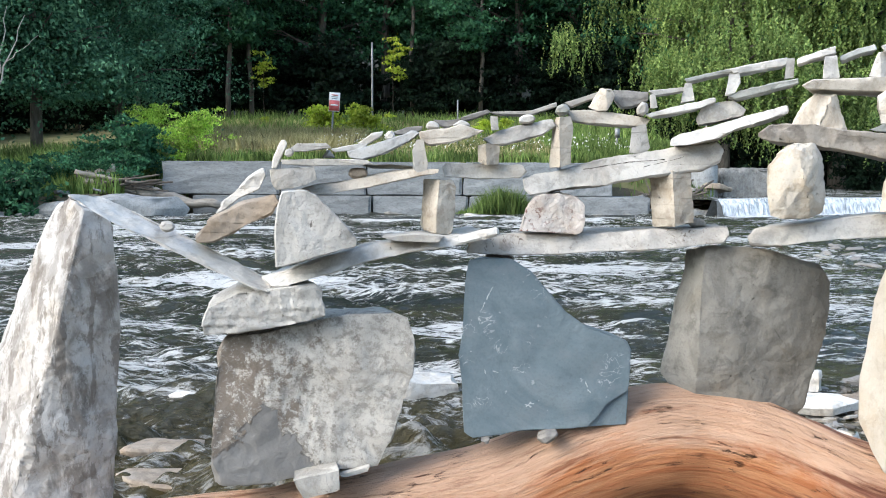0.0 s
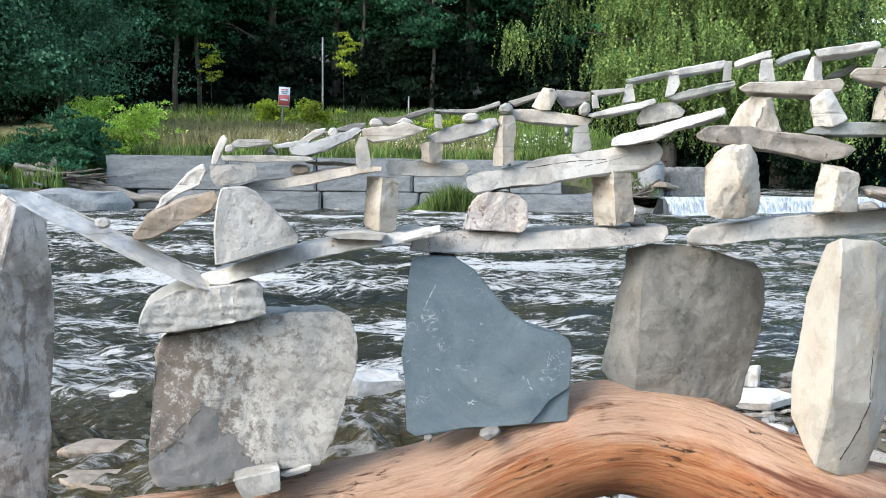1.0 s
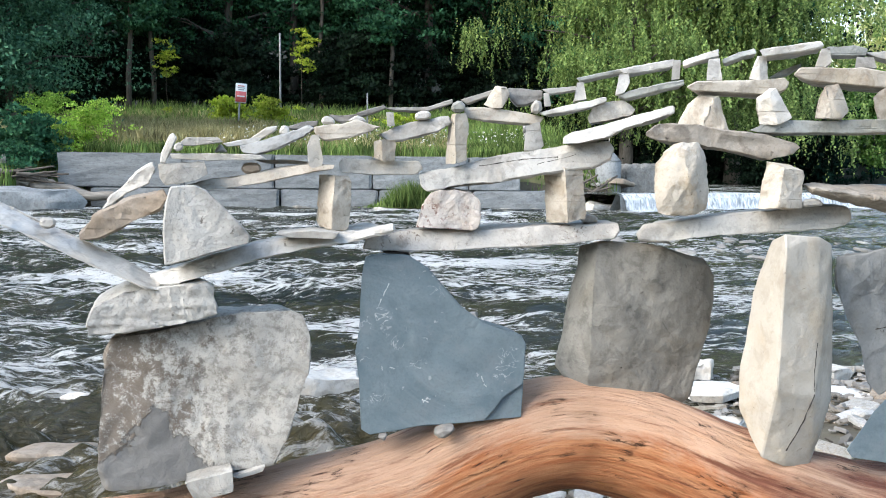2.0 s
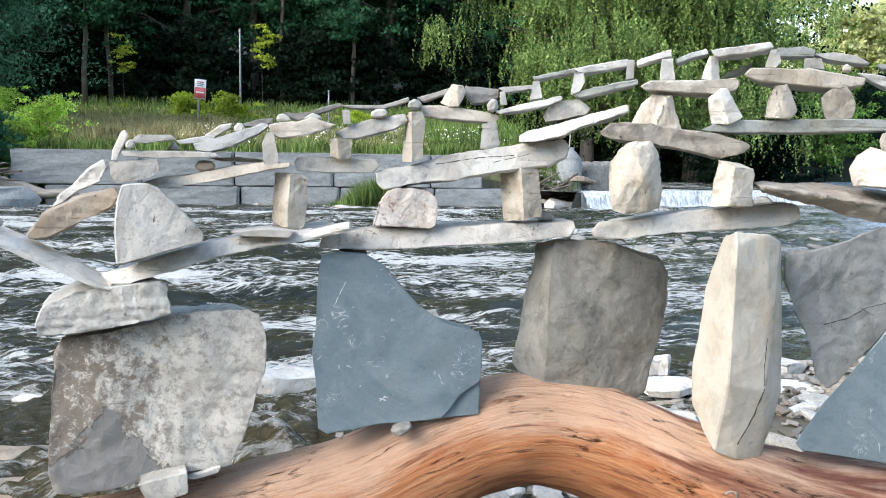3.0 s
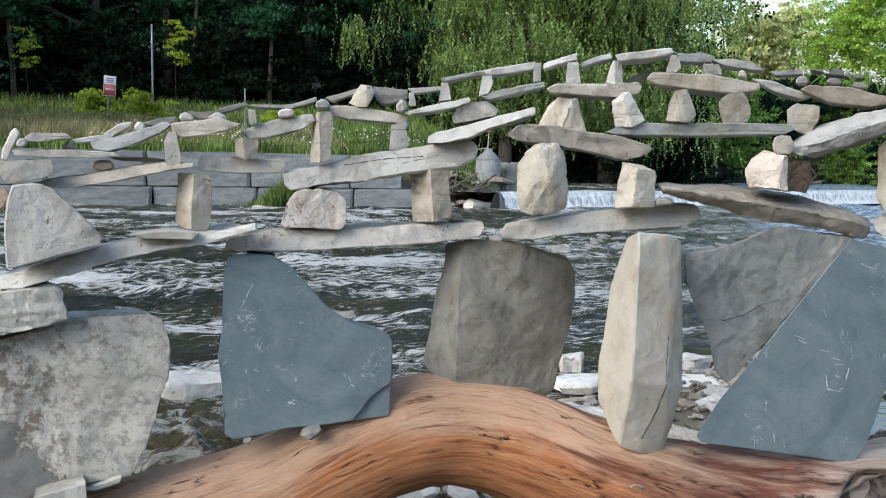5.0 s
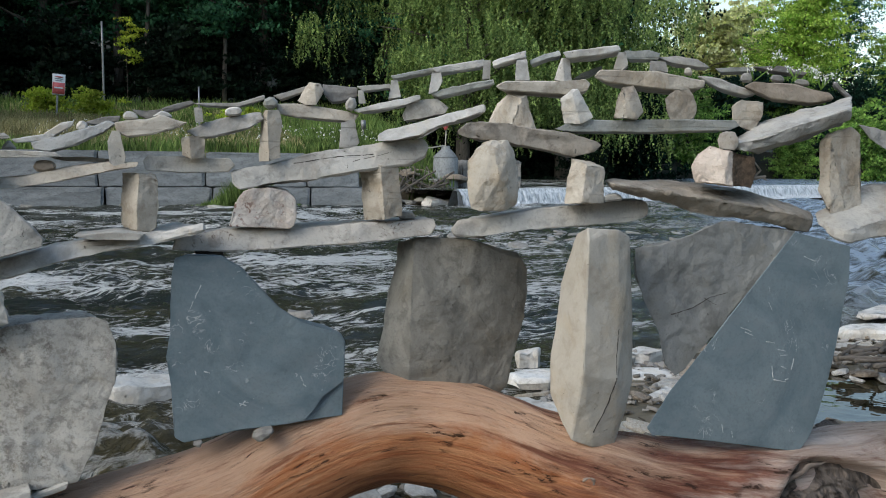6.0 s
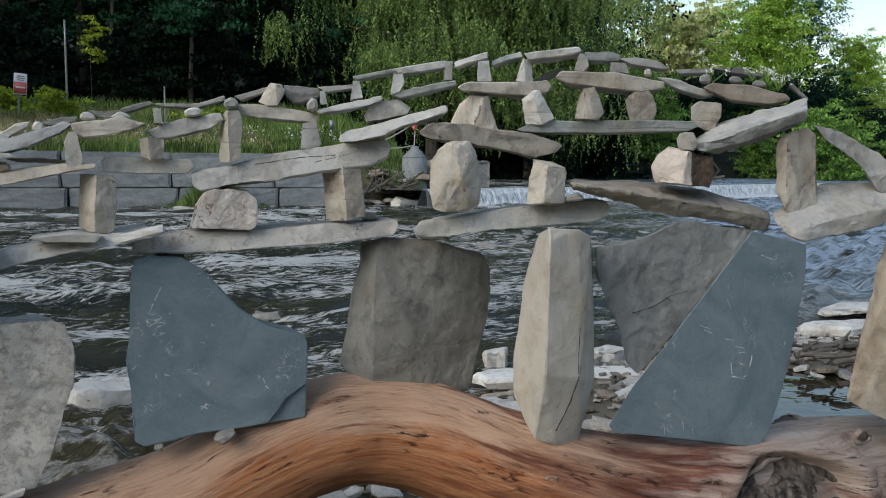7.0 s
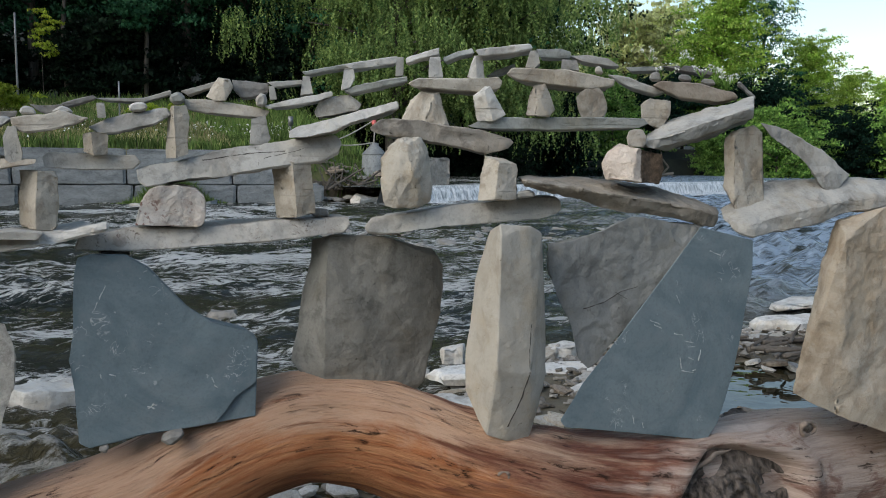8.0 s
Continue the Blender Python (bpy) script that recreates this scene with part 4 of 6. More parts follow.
stone("slab", "grey", (-0.021, 1.400, 0.691), 0.08, [(-46, 8), (8, 13), (46, 10), (37, 0), (-25, 2)])
stone("wedge_stone", "granite", (-0.158, 1.375, 0.655), 0.10, [(-59, 0), (-60, 45), (-55, 93), (-49, 111), (-15, 114), (1, 107), (33, 74), (60, 43), (58, 31), (0, 16), (-48, 1)])
stone("slab", "brown", (-0.283, 1.420, 0.685), 0.10, [(-61, 0, 7), (-65, 8, 12), (-35, 39, 20), (6, 61, 20), (58, 76, 14), (64, 63, 6), (52, 47, 1), (10, 24, 0), (-34, 4, 2)])
stone("slab", "grey", (-0.300, 1.520, 0.724), 0.06, [(-41, 0, 12), (-29, 23, 19), (8, 57, 20), (36, 77, 18), (41, 64, 8), (31, 41, 0), (-3, 26, 8), (-25, 9, 9)])
stone("block", "grey", (-0.193, 1.400, 0.767), 0.10, [(-35, 29), (0, 32), (30, 35), (34, 15), (16, 7), (-25, 0), (-32, 8)])
stone("slab", "pale", (-0.220, 1.430, 0.798), 0.05, [(-12, 0), (-9, 15), (3, 40), (8, 44), (13, 37), (2, 14), (-4, 0)])
stone("pebble", "grey", (-0.203, 1.420, 0.814), 0.03, [(-8, 7), (-3, 14), (5, 14), (8, 6), (1, 0), (-6, 1)])
stone("slab", "pale", (-0.173, 1.430, 0.823), 0.05, [(-30, 5), (-21, 12), (23, 13), (31, 6), (-9, 0), (-25, 0)])
stone("slab", "grey", (-0.149, 1.430, 0.802), 0.07, [(-69, 9), (-16, 11), (59, 9), (69, 3), (-16, 0), (-66, 2)])
stone("pebble", "grey", (-0.151, 1.460, 0.814), 0.03, [(-12, 0), (0, 15), (12, 0)])
stone("slab", "pale", (-0.120, 1.460, 0.823), 0.04, [(-28, 5), (19, 14), (29, 13), (23, 6), (-22, 0)])
stone("slab", "pale", (-0.088, 1.470, 0.832), 0.04, [(-21, 5), (3, 21), (20, 24), (17, 16), (-10, 0)])
# dark stone colour here imitates the weaker light on this slab
stone("slab", "darkgrey", (-0.068, 1.440, 0.811), 0.09, [(-57, 14, 30), (-34, 18, 25), (9, 32, 25), (46, 46, 27), (57, 41, 16), (40, 28, 7), (3, 10, 0), (-31, 0, 1), (-50, 2, 13)])
stone("pebble", "pale", (-0.059, 1.470, 0.842), 0.03, [(-9, 6), (0, 16), (9, 9), (6, 0), (-5, 0)])
stone("slab", "dark", (-0.036, 1.500, 0.852), 0.05, [(-27, 2), (1, 11), (27, 14), (24, 6), (-7, 0)])
stone("pebble", "brown", (-0.104, 1.440, 0.782), 0.04, [(-16, 14), (-4, 19), (13, 17), (16, 5), (0, 0), (-14, 2)])
stone("slab", "warm", (-0.102, 1.430, 0.758), 0.09, [(-120, 0, 23), (-69, 16, 38), (-17, 24, 37), (52, 37, 40), (86, 42, 37), (121, 42, 25), (119, 33, 8), (91, 29, 8), (54, 21, 6), (4, 10, 0), (-38, 3, 0), (-82, 0, 10)])
stone("slab", "warm", (-0.061, 1.490, 0.798), 0.04, [(-43, 6), (1, 8), (43, 4), (41, 0), (-26, 1)])
stone("upright", "pale", (-0.012, 1.440, 0.789), 0.05, [(-5, 53), (5, 53), (12, 17), (10, 4), (-1, 0), (-9, 9), (-11, 38)])
stone("slab", "warm", (0.034, 1.440, 0.833), 0.07, [(-50, 21, 16), (-33, 25, 18), (-7, 26, 16), (14, 34, 20), (35, 27, 13), (51, 23, 9), (39, 16, 5), (2, 5, 1), (-32, 0, 0), (-45, 6, 5)])
stone("pebble", "pale", (0.007, 1.460, 0.858), 0.03, [(-12, 2), (-9, 12), (1, 14), (10, 8), (11, 0)])
stone("slab", "dark", (0.028, 1.490, 0.861), 0.04, [(-22, 14), (-5, 13), (22, 16), (20, 9), (-1, 0), (-11, 5)])
stone("pebble", "pale", (0.050, 1.460, 0.863), 0.03, [(-15, 1), (-2, 10), (9, 7), (15, 0)])
stone("slab", "dark", (0.072, 1.470, 0.871), 0.04, [(-24, 5), (-11, 10), (18, 19), (23, 14), (2, 6), (-18, 0)])
stone("slab", "grey", (0.144, 1.480, 0.882), 0.05, [(-53, 4), (-22, 6), (13, 7), (51, 19), (53, 13), (13, 0), (-39, 0)])
stone("upright", "grey", (0.100, 1.460, 0.857), 0.03, [(-7, 21), (4, 22), (6, 1), (-5, 0)])
stone("pebble", "pale", (0.149, 1.460, 0.867), 0.04, [(-14, 5), (-10, 12), (1, 15), (11, 13), (13, 5), (6, 1), (-10, 0)])
stone("slab", "grey", (0.136, 1.460, 0.834), 0.08, [(-55, 10, 21), (-30, 24, 30), (22, 36, 29), (54, 41, 25), (56, 29, 10), (36, 16, 0), (-15, 3, 0), (-40, 0, 5)])
stone("block", "warm", (0.092, 1.450, 0.804), 0.06, [(-17, 30, 10), (-4, 34, 0), (15, 33, 6), (17, 27, 6), (14, 2, 8), (-5, 0, 0), (-17, 6, 10), (-6, 32, 0), (-4, 1, 0)], hull=True)
stone("slab", "grey", (0.085, 1.470, 0.783), 0.09, [(-65, 18), (-58, 26), (-6, 24), (59, 23), (66, 12), (55, 2), (-6, 0), (-62, 3)])
stone("pillar", "warm", (0.014, 1.440, 0.697), 0.08, [(-21, 86, 30), (25, 86, 12), (29, 76, 10), (25, 7, 12), (19, 0, 10), (-24, 5, 30), (-28, 14, 35), (-23, 58, 35), (3, 86, 0), (-3, 3, 0)], hull=True)
stone("upright", "warm", (0.202, 1.460, 0.801), 0.05, [(-6, 77, 20), (13, 78, 5), (17, 62, 5), (15, 7, 5), (-3, 0, 0), (-16, 0, 20), (-17, 11, 20), (-12, 59, 22), (-5, 76, 0)], hull=True)
stone("pebble", "slatey", (0.203, 1.460, 0.880), 0.04, [(-14, 12), (2, 21), (14, 9), (7, 0), (-10, 0)])
stone("long_slab", "grey", (0.297, 1.460, 0.759), 0.14, [(-154, 28, 39), (-119, 36, 41), (-39, 56, 48), (6, 66, 50), (92, 75, 43), (144, 82, 41), (154, 69, 25), (146, 54, 9), (116, 41, 0), (40, 30, 3), (-37, 16, 3), (-106, 6, 4), (-140, 0, 5), (-151, 9, 17)])
stone("boulder", "pinkgran", (0.191, 1.462, 0.700), 0.10, [(-52, 4), (-50, 14), (-45, 30), (-39, 46), (-29, 57), (-11, 63), (14, 63), (36, 58), (47, 49), (52, 34), (50, 16), (44, 4), (36, 0)])
stone("long_slab", "pittedslab", (0.262, 1.465, 0.6665), 0.14, [(-204, 4, 12), (-198, 22, 33), (-137, 32, 40), (-47, 33, 35), (44, 37, 34), (134, 42, 34), (203, 47, 37), (205, 35, 22), (193, 21, 6), (126, 13, 1), (37, 7, 0), (-95, 0, 0), (-175, 1, 7)])
stone("pebble", "dark", (0.112, 1.500, 0.651), 0.05, [(-26, 13), (5, 16), (25, 8), (19, 0), (-12, 5)])
stone("boulder", "roundgrey", (0.512, 1.480, 0.404), 0.17, [(-97, 267, 55), (-77, 277, 10), (0, 276, 5), (54, 263, 5), (104, 249, 15), (130, 218, 30), (131, 177, 30), (124, 128, 25), (102, 75, 15), (88, 22, 15), (71, 0, 15), (29, 3, 5), (-34, 19, 5), (-87, 37, 10), (-123, 42, 40), (-131, 63, 60), (-121, 120, 60), (-105, 176, 60), (-99, 232, 60), (-86, 221, 0), (-88, 96, 0), (-36, 169, -8)], hull=True)
stone("pillar", "warm", (0.375, 1.457, 0.709), 0.08, [(-31, 78, 35), (-11, 90, 5), (24, 91, 10), (31, 10, 10), (1, 3, 0), (-27, 0, 35), (-6, 89, 0)], hull=True)
stone("pebble", "grey", (0.421, 1.500, 0.710), 0.04, [(-15, 9), (-3, 14), (14, 11), (16, 0), (-11, 0)])
stone("long_slab", "grey", (0.650, 1.420, 0.686), 0.14, [(-177, 14, 21), (-163, 27, 33), (-96, 35, 36), (2, 47, 39), (121, 58, 40), (170, 58, 36), (177, 43, 21), (164, 28, 7), (130, 20, 0), (44, 15, 2), (-41, 10, 4), (-126, 0, 1), (-172, 4, 9)])
stone("upright", "grey", (0.325, 1.480, 0.824), 0.05, [(-14, 40), (8, 46), (15, 9), (6, 0), (-16, 1)])
stone("slab", "warm", (0.277, 1.480, 0.865), 0.08, [(-64, 24, 15), (-13, 25, 20), (39, 18, 16), (64, 11, 13), (55, 0, 1), (10, 2, 0), (-34, 5, 0), (-61, 10, 3)])
stone("block", "warm", (0.266, 1.480, 0.888), 0.05, [(-21, 7, 15), (-3, 38, 10), (16, 35, 5), (20, 24, 5), (7, 1, 0), (-9, 0, 5), (4, 33, 0)], hull=True)
stone("slab", "dark", (0.315, 1.510, 0.895), 0.05, [(-29, 30), (29, 26), (29, 11), (4, 2), (-14, 0), (-27, 12)])
stone("slab", "grey", (0.239, 1.500, 0.895), 0.04, [(-31, 8), (24, 25), (31, 19), (-19, 0)])
stone("pebble", "grey", (0.324, 1.470, 0.879), 0.04, [(-11, 8), (-6, 21), (4, 25), (11, 16), (8, 3), (-4, 0)])
stone("upright", "grey", (0.346, 1.490, 0.894), 0.03, [(-6, 20), (2, 21), (6, 1), (-4, 0)])
stone("slab", "grey", (0.369, 1.500, 0.914), 0.04, [(-29, 7), (25, 14), (28, 7), (-18, 0)])
stone("slab", "grey", (0.384, 1.470, 0.878), 0.07, [(-55, 5, 17), (-18, 16, 20), (26, 26, 20), (53, 32, 19), (54, 25, 8), (29, 14, 0), (-13, 6, 2), (-47, 0, 6)])
stone("upright", "grey", (0.399, 1.490, 0.902), 0.04, [(-6, 30), (5, 31), (11, 4), (-11, 0)])
stone("boulder", "grey", (0.446, 1.480, 0.867), 0.06, [(-39, 9), (-30, 26), (-5, 37), (21, 39), (40, 25), (35, 15), (-4, 6), (-34, 0)])
stone("long_slab", "pale", (0.450, 1.440, 0.833), 0.10, [(-87, 13, 41), (-74, 21, 50), (-24, 32, 44), (30, 50, 50), (88, 64, 44), (89, 53, 22), (60, 42, 14), (9, 26, 12), (-20, 13, 0), (-61, 2, 1), (-90, 0, 14)])
stone("slab", "slatey", (0.434, 1.490, 0.933), 0.05, [(-43, 6), (-8, 14), (43, 24), (39, 18), (0, 9), (-38, 0)])
stone("slab", "pale", (0.501, 1.480, 0.944), 0.05, [(-44, 9), (-2, 18), (45, 27), (45, 15), (7, 7), (-35, 0)])
stone("upright", "pale", (0.461, 1.470, 0.912), 0.04, [(-7, 33), (8, 36), (11, 20), (2, 3), (-11, 0)])
stone("slab", "slatey", (0.506, 1.470, 0.905), 0.06, [(-55, 6), (-35, 16), (8, 25), (54, 34), (56, 25), (17, 15), (-42, 0)])
stone("upright", "grey", (0.549, 1.480, 0.938), 0.03, [(-5, 31), (7, 31), (7, 2), (-7, 0)])
stone("slab", "pale", (0.586, 1.470, 0.957), 0.05, [(-30, 11, 17), (3, 23, 20), (32, 32, 19), (29, 18, 0), (-4, 10, 3), (-31, 0, 2)])
stone("upright", "pale", (0.609, 1.470, 0.938), 0.04, [(-12, 33), (7, 35), (12, 1), (-13, 0)])
stone("slab", "slatey", (0.654, 1.480, 0.965), 0.05, [(-28, 8, 14), (0, 21, 20), (26, 28, 20), (29, 18, 2), (10, 14, 5), (-28, 0, 0)])
stone("upright", "pale", (0.674, 1.450, 0.938), 0.04, [(-15, 2, 10), (-3, 37, 8), (10, 39, 4), (15, 2, 4), (-4, 36, 0), (-1, 0, 0)], hull=True)
stone("slab", "pale", (0.717, 1.440, 0.972), 0.07, [(-53, 11), (-26, 16), (49, 27), (54, 19), (14, 9), (-45, 0)])
stone("long_slab", "warm", (0.624, 1.420, 0.912), 0.09, [(-82, 10), (-64, 19), (2, 21), (74, 28), (82, 20), (77, 8), (51, 0), (-17, 3), (-73, 4)])
stone("slab", "slatey", (0.736, 1.490, 0.946), 0.04, [(-28, 0), (-8, 12), (26, 26), (28, 24), (2, 6)])
stone("boulder", "warm", (0.576, 1.420, 0.853), 0.08, [(-38, 10, 20), (-21, 44, 20), (-7, 58, 10), (24, 57, 8), (31, 36, 8), (37, 5, 5), (21, 0, 0), (-4, 10, 0), (11, 53, 0), (1, 16, 0)], hull=True)
stone("upright", "pale", (0.678, 1.400, 0.866), 0.06, [(-27, 40, 12), (-10, 55, 8), (-2, 56, 4), (13, 29, 4), (27, 12, 4), (3, 0, 0), (-21, 1, 12), (-27, 24, 12), (-15, 48, 0)], hull=True)
stone("long_slab", "umber", (0.601, 1.410, 0.812), 0.12, [(-125, 40), (-107, 54), (-43, 56), (4, 46), (62, 43), (116, 29), (125, 22), (112, 9), (73, 0), (25, 11), (-42, 21), (-106, 27), (-124, 33)])
stone("boulder", "eggwarm", (0.536, 1.400, 0.726), 0.09, [(-25, 99, 15), (-5, 113, 10), (22, 114, 8), (35, 96, 10), (42, 65, 12), (38, 30, 10), (42, 13, 10), (21, 3, 5), (-21, 0, 5), (-35, 4, 12), (-38, 38, 16), (-41, 81, 18), (4, 57, -16), (16, 35, -4), (-21, 47, -4), (-4, 99, -2)], hull=True)
stone("block", "warm", (0.689, 1.380, 0.738), 0.08, [(-22, 76, 25), (28, 61, 8), (31, 52, 8), (29, 4, 8), (-11, 5, 0), (-31, 0, 28), (-28, 37, 28), (-5, 63, 0)], hull=True)
stone("pebble", "grey", (0.737, 1.390, 0.743), 0.04, [(-18, 10), (3, 14), (17, 9), (18, 2), (-17, 0)])
stone("long_slab", "slatey", (0.810, 1.410, 0.854), 0.10, [(-174, 4), (-139, 19), (9, 24), (165, 27), (175, 17), (156, 9), (11, 2), (-157, 0)])
stone("upright", "warm", (0.769, 1.400, 0.876), 0.05, [(-26, 2, 10), (-21, 35, 10), (-15, 52, 5), (6, 54, 5), (16, 31, 5), (26, 14, 5), (12, 1, 0), (-14, 0, 2), (-7, 26, 0)], hull=True)
stone("boulder", "warm", (0.881, 1.430, 0.877), 0.05, [(-32, 37), (-16, 50), (12, 57), (24, 45), (32, 22), (25, 4), (-2, 0), (-23, 3)])
stone("long_slab", "warm", (0.821, 1.430, 0.928), 0.10, [(-105, 17), (-94, 28), (6, 31), (58, 25), (105, 18), (102, 7), (60, 0), (-23, 4), (-86, 10)])
stone("block", "pale", (0.771, 1.440, 0.958), 0.04, [(-14, 2), (-5, 29), (9, 31), (14, 9), (1, 0)])
stone("slab", "slatey", (0.827, 1.470, 0.981), 0.05, [(-35, 14), (12, 18), (34, 13), (32, 2), (-29, 0)])
stone("block", "grey", (0.860, 1.470, 0.964), 0.04, [(-19, 0), (-17, 17), (12, 17), (18, 0)])
stone("slab", "grey", (0.914, 1.480, 0.975), 0.05, [(-54, 14), (-15, 18), (28, 14), (54, 1), (36, 0), (-25, 5)])
stone("pebble", "warm", (0.912, 1.460, 0.959), 0.03, [(-10, 0), (-8, 12), (3, 14), (10, 1)])
stone("slab", "grey", (0.999, 1.470, 0.928), 0.07, [(-64, 31), (-18, 29), (27, 16), (64, 6), (40, 0), (-16, 10)])
stone("block", "warm", (1.012, 1.430, 0.863), 0.06, [(-31, 42), (-14, 54), (31, 51), (31, 27), (22, 7), (6, 0), (-28, 14)])
stone("slab", "brown", (1.122, 1.460, 0.917), 0.09, [(-98, 26), (-78, 37), (10, 35), (89, 21), (98, 11), (51, 0), (-40, 7)])
stone("slab", "slatey", (1.054, 1.530, 0.975), 0.05, [(-42, 7), (14, 12), (42, 12), (40, 5), (-30, 0)])
stone("slab", "dark", (1.155, 1.530, 0.977), 0.05, [(-61, 11), (-2, 16), (62, 6), (56, 0), (-2, 4)])
stone("pebble", "grey", (1.060, 1.500, 0.957), 0.03, [(-15, 6), (-9, 15), (7, 17), (16, 9), (9, 0), (-12, 0)])
stone("pebble", "dark", (1.127, 1.500, 0.958), 0.03, [(-18, 4), (-12, 14), (10, 14), (18, 4), (4, 0)])
stone("pebble", "grey", (1.181, 1.500, 0.954), 0.03, [(-20, 4), (-11, 13), (12, 12), (20, 2), (-4, 0)])
stone("slab", "dark", (1.273, 1.500, 0.931), 0.05, [(-25, 29), (-16, 36), (26, 5), (20, 0)])
stone("boulder", "cream", (0.926, 1.360, 0.828), 0.05, [(-21, 17), (-16, 27), (-6, 31), (12, 30), (22, 11), (15, 0), (-16, 2)])
stone("long_slab", "grey", (1.094, 1.360, 0.822), 0.13, [(-157, 12, 30), (-97, 32, 80), (-38, 58, 95), (49, 81, 95), (140, 106, 95), (156, 110, 90), (-146, 17, 0), (-105, 22, 0), (-27, 49, 0), (75, 81, 0), (83, 62, 12), (33, 45, 12), (-51, 21, 12), (-112, 0, 8), (-136, 5, 8)], hull=True)
stone("boulder", "pinkish", (0.926, 1.350, 0.768), 0.10, [(-58, 33, 25), (-47, 54, 25), (-30, 67, 18), (-3, 60, 0), (52, 48, 10), (58, 24, 12), (51, 0, 12), (-16, 6, 0), (-50, 4, 25)], hull=True)
stone("long_slab", "umber", (0.933, 1.370, 0.693), 0.13, [(-186, 85, 70), (-161, 88, 80), (-90, 80, 80), (2, 81, 80), (96, 68, 75), (160, 50, 60), (208, 31, 40), (-208, 79, 0), (-135, 67, 0), (-49, 61, 0), (42, 49, 0), (126, 31, 0), (184, 17, 5), (-195, 71, 25), (-142, 55, 25), (-54, 31, 25), (26, 18, 25), (131, 4, 20), (179, 0, 15)], hull=True)
stone("pillar", "warm", (1.185, 1.380, 0.714), 0.07, [(-43, 134, 18), (-35, 148, 12), (10, 162, 5), (29, 147, 5), (43, 7, 5), (9, 0, 0), (-27, 4, 4), (-43, 49, 20), (-38, 140, 0)], hull=True)
stone("slab", "grey", (1.323, 1.380, 0.751), 0.07, [(-119, 129, 13), (-50, 120, 25), (41, 82, 30), (99, 44, 28), (119, 33, 28), (71, 0, 5), (37, 7, 0), (7, 44, 8), (-20, 65, 10), (-91, 103, 9)])
stone("long_slab", "grey", (1.381, 1.340, 0.674), 0.16, [(-246, 48, 56), (-119, 100, 90), (-32, 101, 80), (73, 105, 69), (150, 103, 58), (254, 84, 26), (196, 66, 16), (13, 37, 10), (-77, 18, 1), (-170, 6, 1), (-221, 0, 0), (-246, 10, 15), (-255, 28, 36)])
stone("wedge_slab", "darkgrey", (0.933, 1.387, 0.448), 0.10, [(-158, 222), (-112, 225), (-58, 239), (9, 265), (131, 251), (158, 243), (98, 171), (7, 74), (-48, 12), (-72, 0), (-95, 21), (-108, 77), (-136, 126), (-153, 175)])
stone("slate_slab", "slate", (0.966, 1.330, 0.318), 0.05, [(74, 378), (190, 353), (190, 297), (178, 217), (161, 127), (145, 75), (129, 26), (106, 0), (45, 11), (-71, 34), (-180, 54), (-190, 67), (-151, 124), (-78, 204), (8, 302)])
stone("standing_stone", "warmbrown", (1.480, 1.330, 0.232), 0.16, [(-91, 469, 40), (3, 494, 10), (110, 486, 10), (162, 272, 10), (179, 0, 15), (31, 48, 0), (-89, 92, 15), (-179, 140, 35), (-165, 198, 45), (-143, 284, 45), (-121, 370, 45), (-104, 439, 0), (-99, 203, 0)], hull=True)
stone("pillar", "pillarwarm", (0.688, 1.310, 0.351), 0.13, [(-23, 344, 60), (-31, 356, 10), (24, 354, 12), (48, 342, 20), (62, 207, 22), (61, 115, 22), (49, 27, 36), (41, 0, 38), (-4, 6, 30), (-38, 20, 32), (-48, 44, 45), (-61, 86, 70), (-57, 150, 75), (-45, 260, 70), (-34, 338, 0), (-34, 234, 0), (-40, 135, -8), (23, 120, 0)], hull=True)
stone("slate_slab", "slate", (0.180, 1.450, 0.383), 0.07, [(-118, 278), (-100, 283), (-53, 281), (-23, 262), (-1, 236), (30, 201), (65, 175), (126, 155), (133, 141), (128, 23), (68, 19), (-37, 11), (-110, 0), (-124, 9), (-127, 86), (-133, 130), (-127, 165), (-124, 244)])
stone("pebble", "dark", (0.182, 1.420, 0.381), 0.03, [(-20, 13), (-3, 20), (20, 22), (14, 11), (-3, 0)])
stone("pebble", "dark", (0.089, 1.430, 0.379), 0.02, [(-8, 7), (8, 10), (3, 0)])
stone("pebble", "grey", (0.465, 1.470, 0.406), 0.04, [(-28, 22), (8, 13), (27, 8), (17, 0), (-1, 2)])
stone("pebble", "dark", (0.525, 1.480, 0.674), 0.06, [(20, 6), (-23, 7), (-31, 12), (20, 11), (31, 0)])

# the front sheet of the big slate, split away at one lower corner
split_slate = [o for o in scene.objects if o.name.startswith("slate_slab")][-1]
bm = solid([(-118, 278), (-101, 284), (-54, 281), (-24, 262), (-2, 237), (29, 202), (64, 176), (124, 156), (132, 143), (129, 78), (96, 57), (82, 37), (67, 20), (-37, 13), (-110, 2), (-124, 11), (-127, 88), (-133, 132), (-127, 167), (-124, 245)], 0.007, False, 0.995)
bmesh.ops.bevel(bm, geom=[e for e in bm.edges if e.calc_face_angle(0) > radians(20)], offset=0.0018, segments=2, affect="EDGES")
refine(bm, 0.007, 7)
roughen(bm, 77, 0.001, 0.04)
sharpen(bm)
front_sheet = part("front_sheet", bm, MAT["slate"], split_slate, "front sheet of slate with a broken lower corner", smooth=False)
front_sheet.location = (0, -0.006, 0)


